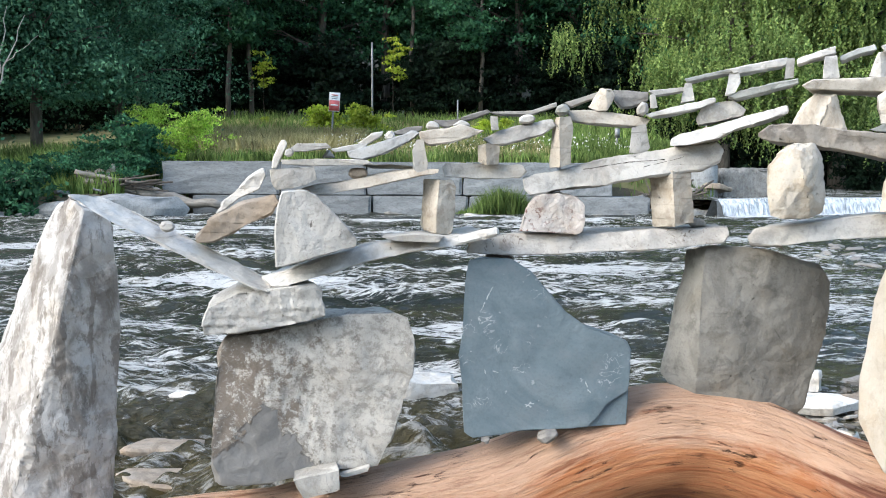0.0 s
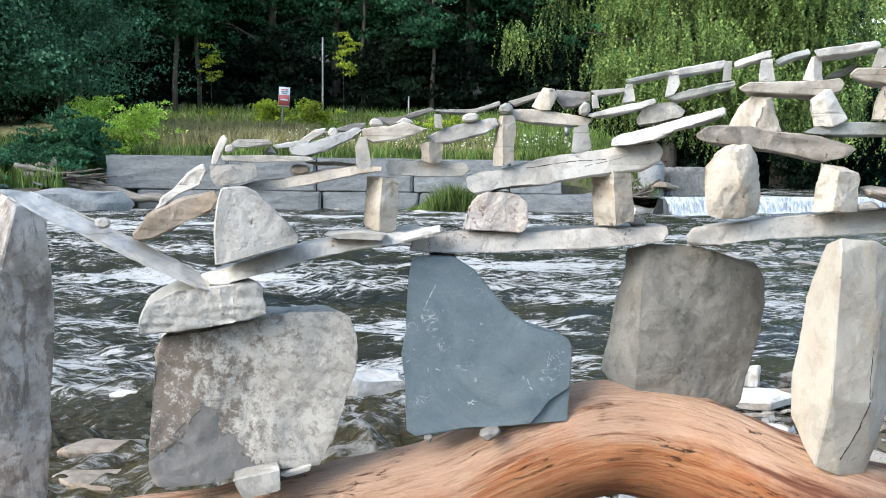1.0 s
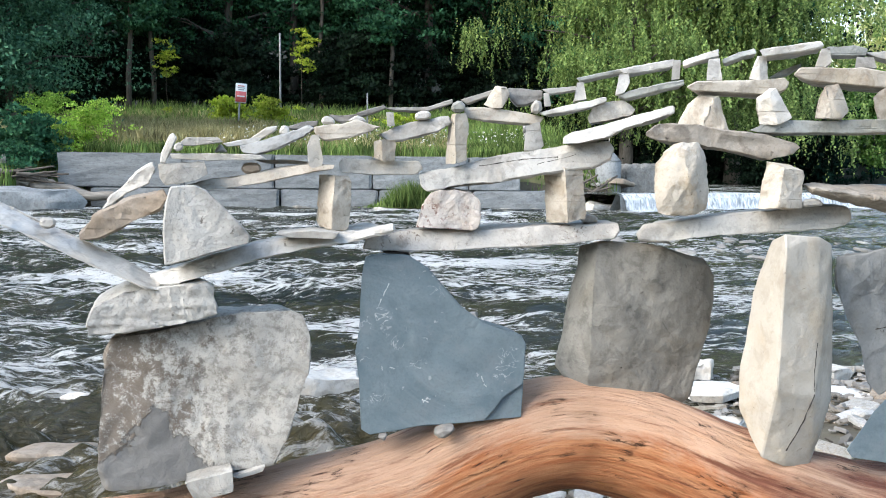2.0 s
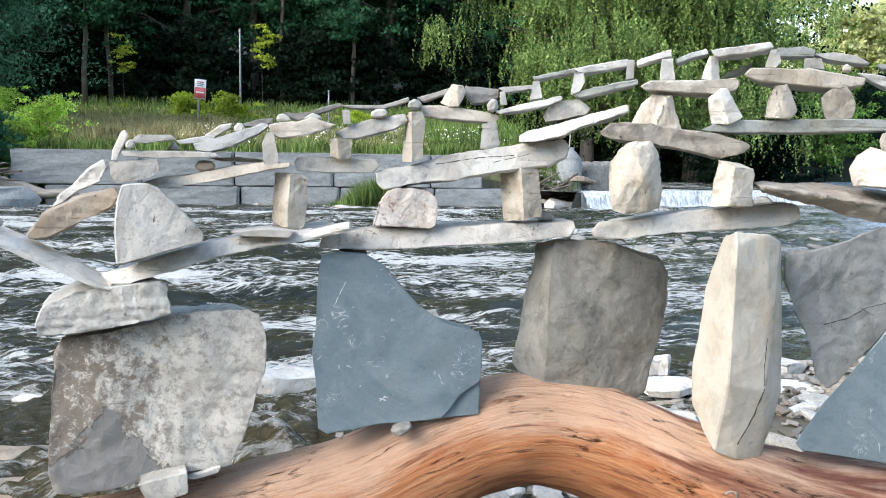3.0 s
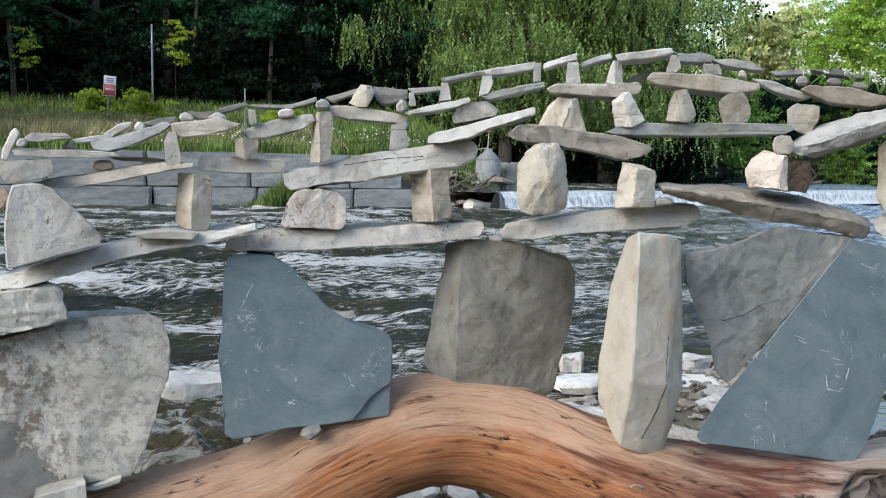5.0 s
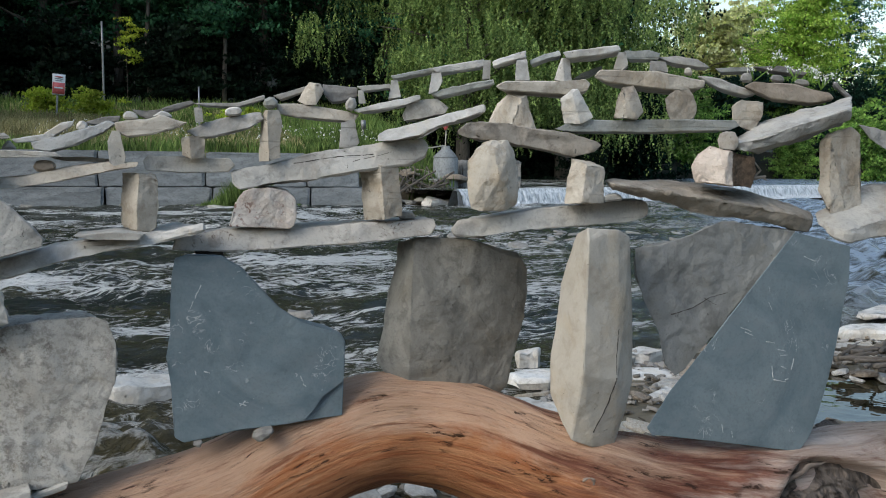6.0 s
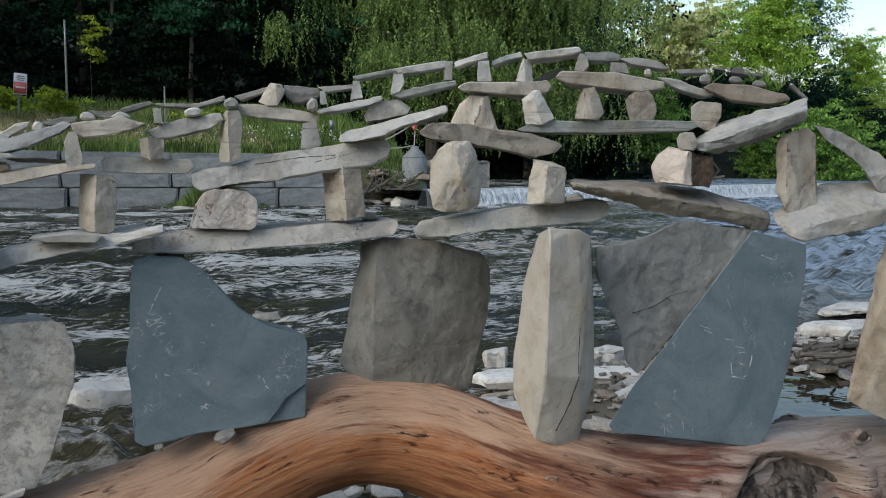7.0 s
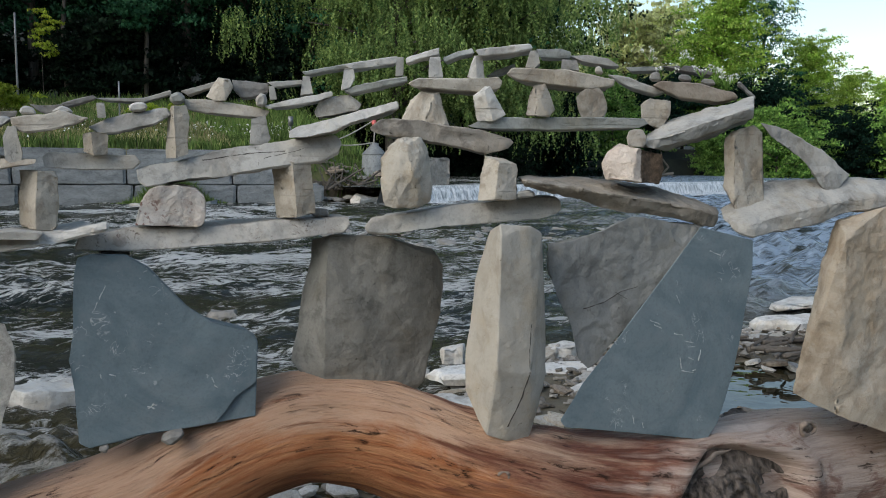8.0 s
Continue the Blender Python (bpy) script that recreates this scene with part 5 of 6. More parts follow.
# ---- pale scratches on the slates, a twig and sprigs of white flowers on the arch ----
def score(ob, strokes, material, name, label):
    """Thin marks that lie on the front of a stone; strokes in millimetres: points, then the width."""
    tree = BVHTree.FromPolygons([v.co for v in ob.data.vertices], [tuple(f.vertices) for f in ob.data.polygons])
    for k, (pts, w) in enumerate(strokes):
        rg = random.Random(500 + k)
        line = []
        for (x0, z0), (x1, z1) in zip(pts, pts[1:]):
            for i in range(8):
                x = (x0 + (x1 - x0) * i / 8 + rg.uniform(-0.5, 0.5)) / 1000
                z = (z0 + (z1 - z0) * i / 8 + rg.uniform(-0.5, 0.5)) / 1000
                hit = tree.ray_cast(Vector((x, -0.5, z)), Vector((0, 1, 0)))[0]
                if hit:
                    line.append(hit)
        if len(line) > 2:
            v, f = tube(line, [w / 2000 * rg.uniform(0.35, 1.2) for _ in line], 6, 0, 0.0, 0.6)
            link_mesh(name, v, f, material, ob, label)


def stone_at(name, x):
    """The stone of that name that stands at x."""
    return min((o for o in scene.objects if o.name.startswith(name) and not o.parent), key=lambda o: abs(o.location.x - x))


MAT["crevice"] = plain("dark_crevice", (0.035, 0.030, 0.025), (0.075, 0.065, 0.055), 200.0, 0.95, 0.0, 0.0005)
MAT["chalk"] = plain("scored_slate", (0.36, 0.39, 0.40), (0.52, 0.54, 0.55), 300.0, 0.9, 0.0, 0.0005)
PALE, CLEFT = "pale scratch in the slate", "dark crack in the stone"
score(front_sheet, (([(-82, 237), (-92, 216)], 1.8), ([(-93, 214), (-99, 201)], 1.6), ([(-80, 108), (-70, 105)], 2.0), ([(-92, 110), (-91, 102)], 1.8), ([(-30, 56), (-18, 52)], 2.6), ([(-28, 52), (-20, 60)], 2.2),
                    ([(-24, 58), (-16, 57)], 2.0), ([(62, 92), (66, 82)], 1.8), ([(66, 80), (71, 74)], 1.8)), MAT["chalk"], "scratch", PALE)
score(stone_at("slate_slab", 0.966), (([(42, 153), (47, 131)], 2.4), ([(46, 130), (76, 124)], 2.6), ([(60, 152), (73, 147)], 2.4), ([(86, 164), (81, 141)], 2.4), ([(70, 128), (78, 130)], 2.2), ([(96, 336), (122, 326)], 2.0),
                                      ([(28, 196), (48, 192)], 1.6), ([(50, 182), (72, 176)], 1.8), ([(58, 171), (76, 170)], 1.6), ([(-22, 222), (2, 213)], 1.8), ([(-14, 214), (4, 206)], 1.8), ([(-50, 62), (-46, 44)], 1.5),
                                      ([(-30, 48), (-28, 36)], 1.5), ([(30, 262), (38, 246)], 1.5)), MAT["chalk"], "scratch", PALE)
score(stone_at("wedge_slab", 0.933), (([(-84, 107), (-40, 117), (-10, 133), (30, 141)], 1.8), ([(-20, 132), (8, 118)], 1.3)), MAT["crevice"], "crack", CLEFT)
score(stone_at("pillar", 0.688), (([(21, 124), (12, 80), (-8, 27)], 2.4), ([(23, 200), (20, 160), (21, 124)], 1.3)), MAT["crevice"], "crack", CLEFT)
score(stone_at("boulder", 0.926), (([(-20, 62), (-24, 40), (-26, 10)], 1.8), ([(-20, 60), (2, 56)], 1.4)), MAT["crevice"], "crack", CLEFT)
score(stone_at("long_slab", 0.297), (([(-60, 40), (10, 52), (70, 56)], 1.6), ([(30, 44), (100, 62)], 1.3)), MAT["crevice"], "crack", CLEFT)


def twig():
    top = tagged(new("twig"), "bare curled brown twig lying on a slab", "twig")
    for pts, r in ((((0.965, 1.42, 0.772), (0.995, 1.41, 0.778), (1.020, 1.40, 0.784), (1.033, 1.40, 0.786)), 0.0042), (((1.010, 1.405, 0.782), (1.022, 1.40, 0.796), (1.008, 1.40, 0.811), (1.004, 1.40, 0.826)), 0.0022), (((1.024, 1.40, 0.785), (1.036, 1.40, 0.779)), 0.002)):
        line = []
        for a, c in zip(pts, pts[1:]):
            line += [Vector(a).lerp(Vector(c), k / 4) for k in range(4)]
        line.append(Vector(pts[-1]))
        v, f = tube(line, [r * (1 - 0.6 * k / len(line)) for k in range(len(line))], 7, 2, 0.001)
        link_mesh("branch", v, f, MAT["driftwood"], top)


twig()


def sprig(seed, x, y, z, n):
    """Dry stems with tight heads of tiny white petals."""
    rg = np.random.default_rng(seed)
    top = tagged(new("flower_sprig"), "sprig of tiny white flowers tucked among the top stones", "flowers", "sprigs on the arch")
    top.location = (x, y, z)
    for k in range(n):
        tip = Vector((rg.normal(0, 0.016), rg.normal(0, 0.008), rg.uniform(0.012, 0.028)))
        v, f = tube([tip * (i / 3) for i in range(4)], [0.0009] * 4, 5)
        link_mesh("stem", v, f, MAT["leaf_bank"], top)
        v, f = leaf_cloud(np.array(tip) + rg.normal(0, 0.0032, (16, 3)), 0.0042, rg)
        head = new("flower_head", fast_mesh("flower_head", v, f, MAT["petal"]))
        head.parent = top


# ---- shore stones ----
def flat_rock(seed, w, d, h):
    """A broken flat stone: an uneven outline, a tilted top and ragged sides."""
    rng = random.Random(seed)
    n = rng.randint(7, 11)
    bm = bmesh.new()
    tilt = (rng.uniform(-0.35, 0.35), rng.uniform(-0.35, 0.35))
    rings = [[], [], []]
    for i in range(n):
        a = 2 * math.pi * (i + rng.uniform(-0.38, 0.38)) / n
        k = rng.uniform(0.62, 1.12)
        x, y = math.cos(a) * w / 2 * k, math.sin(a) * d / 2 * k
        inset = rng.uniform(0.72, 1.0)
        lift = h * (0.5 + tilt[0] * x / w + tilt[1] * y / d + rng.uniform(-0.08, 0.08))
        for ring, s, z in zip(rings, (rng.uniform(0.85, 1.05), 1.0, inset), (-h * 0.6, lift - h * rng.uniform(0.15, 0.6), lift)):
            ring.append(bm.verts.new((x * s, y * s, z)))
    bm.faces.new(rings[2])
    bm.faces.new(rings[0][::-1])
    for lo, hi in ((rings[0], rings[1]), (rings[1], rings[2])):
        for i in range(n):
            bm.faces.new((lo[i], lo[(i + 1) % n], hi[(i + 1) % n], hi[i]))
    bmesh.ops.recalc_face_normals(bm, faces=bm.faces[:])
    bmesh.ops.bevel(bm, geom=bm.edges[:], offset=min(h, w) * 0.035, segments=1, affect="EDGES")
    refine(bm, max(w, d) / 9, 3)
    roughen(bm, seed, h * 0.10, w * 0.22)
    sharpen(bm, 34)
    return bm


def shore_stone(seed, x, y, z, w, d, h, turn=0.0, mat="shore", name="shore_stone", label="flat pale stone lying in the shallow water"):
    ob = part(name, flat_rock(seed, w, d, h), MAT[mat], smooth=False)
    ob.data.polygons.foreach_set("use_smooth", [True] * len(ob.data.polygons))
    ob.matrix_basis = pose(x, y, z, random.Random(seed).uniform(-5, 5), random.Random(seed + 1).uniform(-5, 5), turn)
    return tagged(ob, label, "stone", "stones on the shore")


shore_stone(1, -0.06, 3.16, 0.020, 0.36, 0.22, 0.065, 4, "pale")
shore_stone(2, -0.86, 3.05, 0.012, 0.15, 0.14, 0.028, 40)
shore_stone(33, -0.78, 2.52, 0.002, 0.26, 0.16, 0.020, 5, "brown")
shore_stone(34, -0.66, 2.27, 0.004, 0.36, 0.20, 0.022, -8, "brown")
shore_stone(5, -0.28, 2.12, 0.010, 0.22, 0.18, 0.03, 30, "warm")
shore_stone(6, -1.05, 2.35, 0.0, 0.24, 0.15, 0.022, 60, "warmbrown")
shore_stone(7, 0.02, 2.30, 0.01, 0.26, 0.16, 0.05, 15)
shore_stone(8, 1.30, 2.95, 0.028, 0.330, 0.22, 0.034, 12)
shore_stone(9, 1.36, 3.20, 0.042, 0.132, 0.10, 0.059, 70)
shore_stone(10, 1.72, 2.90, 0.021, 0.374, 0.20, 0.025, -10)
shore_stone(11, 1.02, 2.47, 0.045, 0.46, 0.26, 0.05, 5)
shore_stone(12, 3.25, 3.35, 0.035, 0.462, 0.24, 0.038, 8)
shore_stone(13, 3.75, 3.75, 0.035, 0.605, 0.25, 0.029, -6)
shore_stone(14, 1.85, 3.15, 0.035, 0.242, 0.16, 0.042, 25)
shore_stone(15, 1.62, 2.55, 0.028, 0.308, 0.20, 0.025, 0)
shore_stone(16, 0.62, 4.55, 0.0, 0.22, 0.16, 0.06, 0, "dark", "river_stone", "dark wet stone breaking the fast water")
shore_stone(17, 0.30, 5.2, 0.0, 0.18, 0.14, 0.05, 0, "dark", "river_stone", "dark wet stone breaking the fast water")


def in_pool(x, y):
    """Inside the still puddle on the shore."""
    return ((x - 2.27) / 0.40) ** 2 + ((y - 2.44) / 0.25) ** 2 < 1


def rubble(seed, count, spot, sizes, mats, label, name="rubble_stone", lift=0.012):
    rng = random.Random(seed)
    meshes = []
    for k in range(6):
        bm = flat_rock(seed * 31 + k, 1.0, rng.uniform(0.40, 0.85), 0.11)
        me = bpy.data.meshes.new(name)
        bm.to_mesh(me)
        bm.free()
        me.polygons.foreach_set("use_smooth", [True] * len(me.polygons))
        me.materials.append(MAT[mats[k % len(mats)]])
        meshes.append(me)
    for _ in range(count):
        x, y = spot(rng)
        if in_pool(x, y):
            continue
        s = rng.uniform(*sizes) * (1.0 if rng.random() < 0.8 else 1.5)
        z = max(float(ground_height(np.array(x), np.array(y))), -0.02) + lift + 0.05 * s
        ob = new(name, rng.choice(meshes))
        ob.matrix_basis = pose(x, y, z, rng.uniform(-14, 14), rng.uniform(-14, 14), rng.uniform(0, 360)) @ Matrix.Diagonal((s, s, s, 1))
        tagged(ob, label, "stone", "loose stones on the shore")


rubble(1, 200, lambda r: (r.uniform(1.15, 3.6), r.uniform(1.75, 3.35)), (0.05, 0.17), ("shore", "grey", "dark", "warm", "brown", "grey"), "flat angular stone lying loose on the shore")


def gravel():
    """Small shards between the loose stones, in one piece."""
    rg = random.Random(61)
    kinds = []
    for k in range(5):
        bm = flat_rock(900 + k, 1.0, rg.uniform(0.4, 0.8), 0.16)
        bmesh.ops.triangulate(bm, faces=bm.faces[:])
        kinds.append(([v.co.copy() for v in bm.verts], [tuple(v.index for v in f.verts) for f in bm.faces]))
        bm.free()
    verts, faces = [], []
    for _ in range(2600):
        if rg.random() < 0.85:
            x, y = rg.uniform(1.1, 3.8), rg.uniform(1.7, 3.4)
        else:
            x, y = rg.uniform(-1.2, 1.1), rg.uniform(1.62, 2.25)
        z = float(ground_height(np.array(x), np.array(y)))
        if z < -0.03 or in_pool(x, y):
            continue
        s = rg.uniform(0.02, 0.07)
        m = pose(x, y, z + 0.01, rg.uniform(-25, 25), rg.uniform(-25, 25), rg.uniform(0, 360)) @ Matrix.Diagonal((s, s, s, 1))
        vs, fs = rg.choice(kinds)
        o = len(verts)
        verts.extend(m @ v for v in vs)
        faces.extend(tuple(i + o for i in f) for f in fs)
    tagged(link_mesh("gravel", verts, faces, MAT["gravel"], smooth=False), "small broken shards of grey and brown stone", "gravel", kind="stuff")


MAT["gravel"] = leaf_material("broken_shards", (0.10, 0.085, 0.065), (0.42, 0.40, 0.37), 0.0)
gravel()
rubble(2, 60, lambda r: (r.uniform(-0.1, 1.1), r.uniform(1.62, 2.2)), (0.05, 0.13), ("shore", "grey", "warm"), "flat angular stone lying under the log")
rubble(3, 26, lambda r: (r.uniform(-1.2, -0.2), r.uniform(1.75, 2.4)), (0.05, 0.12), ("warmbrown", "grey", "brown"), "flat stone in shallow water", lift=-0.004)
rubble(4, 90, lambda r: (r.uniform(2.2, 6.2), r.uniform(7.4, 9.6)), (0.08, 0.24), ("dark", "darkgrey", "dark"), "flat dark stone on a gravel bar in the river", "bar_stone", 0.012)
rubble(5, 60, lambda r: (r.uniform(4.0, 5.8), r.uniform(16.7, 18.4)), (0.2, 0.55), ("dark", "grey", "brown"), "broken rock in the pile beside the wall", "rock", 0.05)
rubble(6, 50, lambda r: (r.uniform(-13, -5.2), r.uniform(14.9, 16.2)), (0.2, 0.6), ("grey", "dark", "concrete"), "grey rock at the edge of the far bank", "bank_rock", 0.03)
rubble(7, 30, lambda r: (r.uniform(-4, 4.4), r.uniform(16.0, 16.6)), (0.15, 0.5), ("grey", "dark", "concrete"), "flat rock at the foot of the wall", "wall_foot_rock", 0.0)
shore_stone(20, -6.2, 15.3, 0.12, 3.0, 0.9, 0.42, 2, "concrete", "bank_slab", "large flat grey rock slab at the water's edge")
shore_stone(21, -9.8, 15.0, 0.10, 4.0, 1.0, 0.36, -2, "concrete", "bank_slab", "large flat grey rock slab at the water's edge")
shore_stone(22, 4.9, 16.5, 0.05, 0.8, 0.5, 0.2, 10, "shore", "bank_slab", "pale flat rock beside the dam")
shore_stone(23, -6.6, 16.6, 0.55, 0.8, 0.6, 0.7, 20, "grey", "bank_boulder", "rounded grey boulder on the grassy bank")
shore_stone(24, -7.9, 16.5, 0.5, 0.7, 0.6, 0.6, 70, "grey", "bank_boulder", "rounded grey boulder on the grassy bank")


def driftwood(seed, a, b, r, label, group="driftwood on the far bank"):
    a, b = Vector(a), Vector(b)
    rng = random.Random(seed)
    pts, rad = [], []
    for i in range(15):
        t = i / 14
        p = a.lerp(b, t) + Vector((rng.uniform(-1, 1), rng.uniform(-1, 1), rng.uniform(-1, 1))) * r * 0.25
        pts.append(p)
        rad.append(r * (1 - 0.5 * t))
    v, f = tube(pts, rad, 10, seed, r * 0.2)
    return tagged(link_mesh("driftwood", v, f, MAT["driftwood" if r > 0.04 else "stick"]), label, "driftwood", group)


driftwood(1, (-6.9, 16.2, 0.65), (-4.3, 16.35, 0.12), 0.16, "bleached driftwood trunk lying against the wall")
driftwood(2, (-7.1, 16.3, 0.75), (-5.9, 16.1, 0.4), 0.07, "bleached driftwood branch on the bank")
driftwood(3, (-7.0, 16.0, 0.8), (-5.6, 16.2, 0.5), 0.05, "bleached driftwood branch on the bank")
for k in range(16):
    r = random.Random(240 + k)
    x = r.uniform(-6.9, -5.9)
    driftwood(240 + k, (x, 16.0 + r.uniform(-0.1, 0.2), 0.42 + r.uniform(0, 0.2)), (x + r.uniform(0.3, 1.1), 16.1, r.uniform(0.30, 0.75)), r.uniform(0.02, 0.038), "broken brown branch in a driftwood heap by the wall")
for k in range(26):
    r = random.Random(40 + k)
    x = r.uniform(4.2, 5.3)
    driftwood(40 + k, (x, 17.2, 0.25), (x + r.uniform(-0.9, 0.9), 17.2 + r.uniform(0, 0.6), r.uniform(0.3, 0.85)), r.uniform(0.015, 0.038), "broken driftwood branch in the pile beside the wall")


for k in range(30):
    r = random.Random(140 + k)
    x, y, a, s = r.uniform(2.45, 3.1), r.uniform(2.5, 2.95), r.uniform(-0.7, 0.7), r.uniform(0.06, 0.16)
    z = 0.065 + r.uniform(0, 0.035)
    driftwood(140 + k, (x - s * math.cos(a), y - s * math.sin(a), z), (x + s * math.cos(a), y + s * math.sin(a), z + r.uniform(-0.015, 0.03)), r.uniform(0.006, 0.013), "short brown stick washed up among the shore stones", "washed-up sticks")


# ---- trees ----
def leaf_cloud(points, size, rng, droop=0.3):
    """One bent diamond leaf at each point."""
    n = len(points)
    d = rng.normal(size=(n, 3))
    d[:, 2] -= droop
    d /= np.linalg.norm(d, axis=1)[:, None]
    s = np.cross(d, rng.normal(size=(n, 3)))
    s /= np.linalg.norm(s, axis=1)[:, None]
    L = size * rng.uniform(0.6, 1.35, (n, 1))
    nrm = np.cross(d, s)
    a = points - d * L * 0.5
    b = points + s * L * 0.30 + nrm * L * 0.08
    c = points + d * L * 0.5
    e = points - s * L * 0.30 + nrm * L * 0.08
    verts = np.stack([a, b, c, e], 1).reshape(-1, 3)
    i = np.arange(n) * 4
    faces = np.stack([i, i + 1, i + 2, i + 3], 1)
    return verts, faces


def fast_mesh(name, verts, faces, material):
    me = bpy.data.meshes.new(name)
    me.vertices.add(len(verts))
    me.vertices.foreach_set("co", np.asarray(verts, dtype=np.float32).ravel())
    k = faces.shape[1]
    me.loops.add(faces.size)
    me.loops.foreach_set("vertex_index", faces.astype(np.int32).ravel())
    me.polygons.add(len(faces))
    me.polygons.foreach_set("loop_start", np.arange(0, faces.size, k, dtype=np.int32))
    me.materials.append(material)
    me.update(calc_edges=True)
    return me


def limbs(rng, height, radius, base, count, spread, lean=0.0):
    """A tapered trunk and its limbs: tubes, and the tips from which twigs grow."""
    verts, faces, tips = [], [], []

    def add(pts, rad, sides):
        v, f = tube(pts, rad, sides)
        o = len(verts)
        verts.extend(v)
        faces.extend(tuple(i + o for i in q) for q in f)

    top = height * 0.86
    trunk = [Vector((lean * (k / 8) ** 1.5 + rng.normal(0, 0.04 * height / 10), rng.normal(0, 0.04 * height / 10), top * k / 8)) for k in range(9)]
    trunk[0].x = trunk[0].y = 0
    add(trunk, [radius * (1 - 0.82 * k / 8) for k in range(9)], 9)
    for i in range(count):
        h = base + (top - base) * (i + rng.uniform(0, 1)) / count
        k = min(h / top * 8, 7.99)
        p0 = trunk[int(k)].lerp(trunk[int(k) + 1], k - int(k))
        a = rng.uniform(0, 6.283)
        reach = spread * (1.0 - 0.55 * abs(h / height - 0.45)) * rng.uniform(0.6, 1.05)
        pts = []
        for j in range(5):
            t = j / 4
            pts.append(p0 + Vector((math.cos(a) * reach * t, math.sin(a) * reach * t, reach * (0.5 * t - 0.25 * t * t) + rng.normal(0, 0.05) * t)))
        r0 = radius * 0.38 * (1 - 0.6 * h / height)
        add(pts, [r0 * (1 - 0.8 * j / 4) for j in range(5)], 5)
        for j in (1, 2, 3, 4):
            tips.append((pts[j], reach * (0.20 + 0.07 * j)))
    return verts, faces, tips


def broadleaf(seed, height, radius, base, spread, leaves, leaf, mat, count=26, bark="bark", lean=0.0):
    rng = np.random.default_rng(seed)
    verts, faces, tips = limbs(rng, height, radius, base, count, spread, lean)
    tree = new("tree")
    link_mesh("trunk", verts, faces, MAT[bark], tree, "bare trunk with rising limbs")
    # flat drooping sprays at the ends of the twigs, with gaps between them
    pick = rng.integers(0, len(tips), leaves // 44)
    pts = []
    for k in pick:
        c, r = tips[k]
        c = np.array(c) + rng.normal(size=3) * r * np.array((0.85, 0.85, 0.7))
        q = rng.normal(size=(44, 3)) * np.array((0.30, 0.30, 0.10)) * (0.25 + 0.25 * spread) * rng.uniform(0.6, 1.3)
        q[:, 2] -= 0.18 * np.hypot(q[:, 0], q[:, 1])
        pts.append(c + q)
    pts = np.concatenate(pts)
    v, f = leaf_cloud(pts, leaf, rng)
    crown = new("crown", fast_mesh("crown", v, f, MAT[mat]))
    crown.parent = tree
    return tree


def willow(seed, height, spread, strands, mat):
    rng = np.random.default_rng(seed)
    verts, faces, tips = limbs(rng, height, 0.34, height * 0.3, 26, spread, 0.3)
    tree = new("willow_tree")
    link_mesh("trunk", verts, faces, MAT["bark"], tree, "dark leaning trunk")
    pts = []
    for k in range(strands):
        if k % 26 == 0:
            c, r = tips[rng.integers(0, len(tips))]
            tuft = np.array(c) + rng.normal(size=3) * np.array((r, r, r * 0.6)) * 1.1
            fall = rng.uniform(0.6, 2.6)
        p = tuft + rng.normal(size=3) * np.array((0.42, 0.42, 0.26))
        n = int(rng.integers(20, 38))
        drop = np.linspace(0, min(fall * rng.uniform(0.5, 1.15), max(p[2] - 0.6, 0.3)), n)
        out = rng.normal(size=2) * 0.22
        line = np.stack([p[0] + out[0] * drop + rng.normal(0, 0.03, n), p[1] + out[1] * drop + rng.normal(0, 0.03, n), p[2] - drop], 1)
        pts.append(line)
    v, f = leaf_cloud(np.concatenate(pts), 0.105, rng, 1.3)
    crown = new("crown", fast_mesh("crown", v, f, MAT[mat]))
    crown.parent = tree
    return tagged(tree, "sunlit weeping willow with long hanging light green fronds", "willow", "trees behind the river")


def stand(x, y):
    return float(ground_height(np.array(float(x)), np.array(float(y)))) - 0.05


def polar(angle, dist):
    return dist * math.sin(radians(angle)), dist * math.cos(radians(angle))


def plant(tree, angle, dist, turn=0.0, scale=1.0):
    x, y = polar(angle, dist)
    tree.matrix_basis = pose(x, y, stand(x, y), 0, 0, turn) @ Matrix.Diagonal((scale, scale, scale, 1))
    return tree


def plant_copy(tree, angle, dist, turn, scale):
    x, y = polar(angle, dist)
    c = copy_thing(tree, pose(x, y, stand(x, y), 0, 0, turn))
    c.scale = (scale, scale, scale)
    return c


WOODS = "tall broadleaf tree in the shaded wood, dark green"
rng = random.Random(12)
kinds = [tagged(broadleaf(100 + k, 14 + k, 0.20, 2.2 + 0.7 * k, 3.4, 16000, 0.17, ("leaf_mid", "leaf_mid", "leaf_dark")[k], 30), WOODS, "tree", "trees behind the river") for k in range(3)]
spots = []
a = -33.0
while a < 29:
    spots.append((a, rng.uniform(33.5, 36)))
    a += rng.uniform(3.6, 4.6)
a = -35.0
while a < 30:
    spots.append((a, rng.uniform(39, 42)))
    a += rng.uniform(3.2, 4.2)
a = -35.0
while a < 30:
    spots.append((a, rng.uniform(46, 50)))
    a += rng.uniform(3.0, 3.8)
for k, (ang, dist) in enumerate(spots):
    if k < 3:
        plant(kinds[k], ang, dist, rng.uniform(0, 360))
    else:
        plant_copy(kinds[k % 3], ang, dist, rng.uniform(0, 360), rng.uniform(0.9, 1.15))

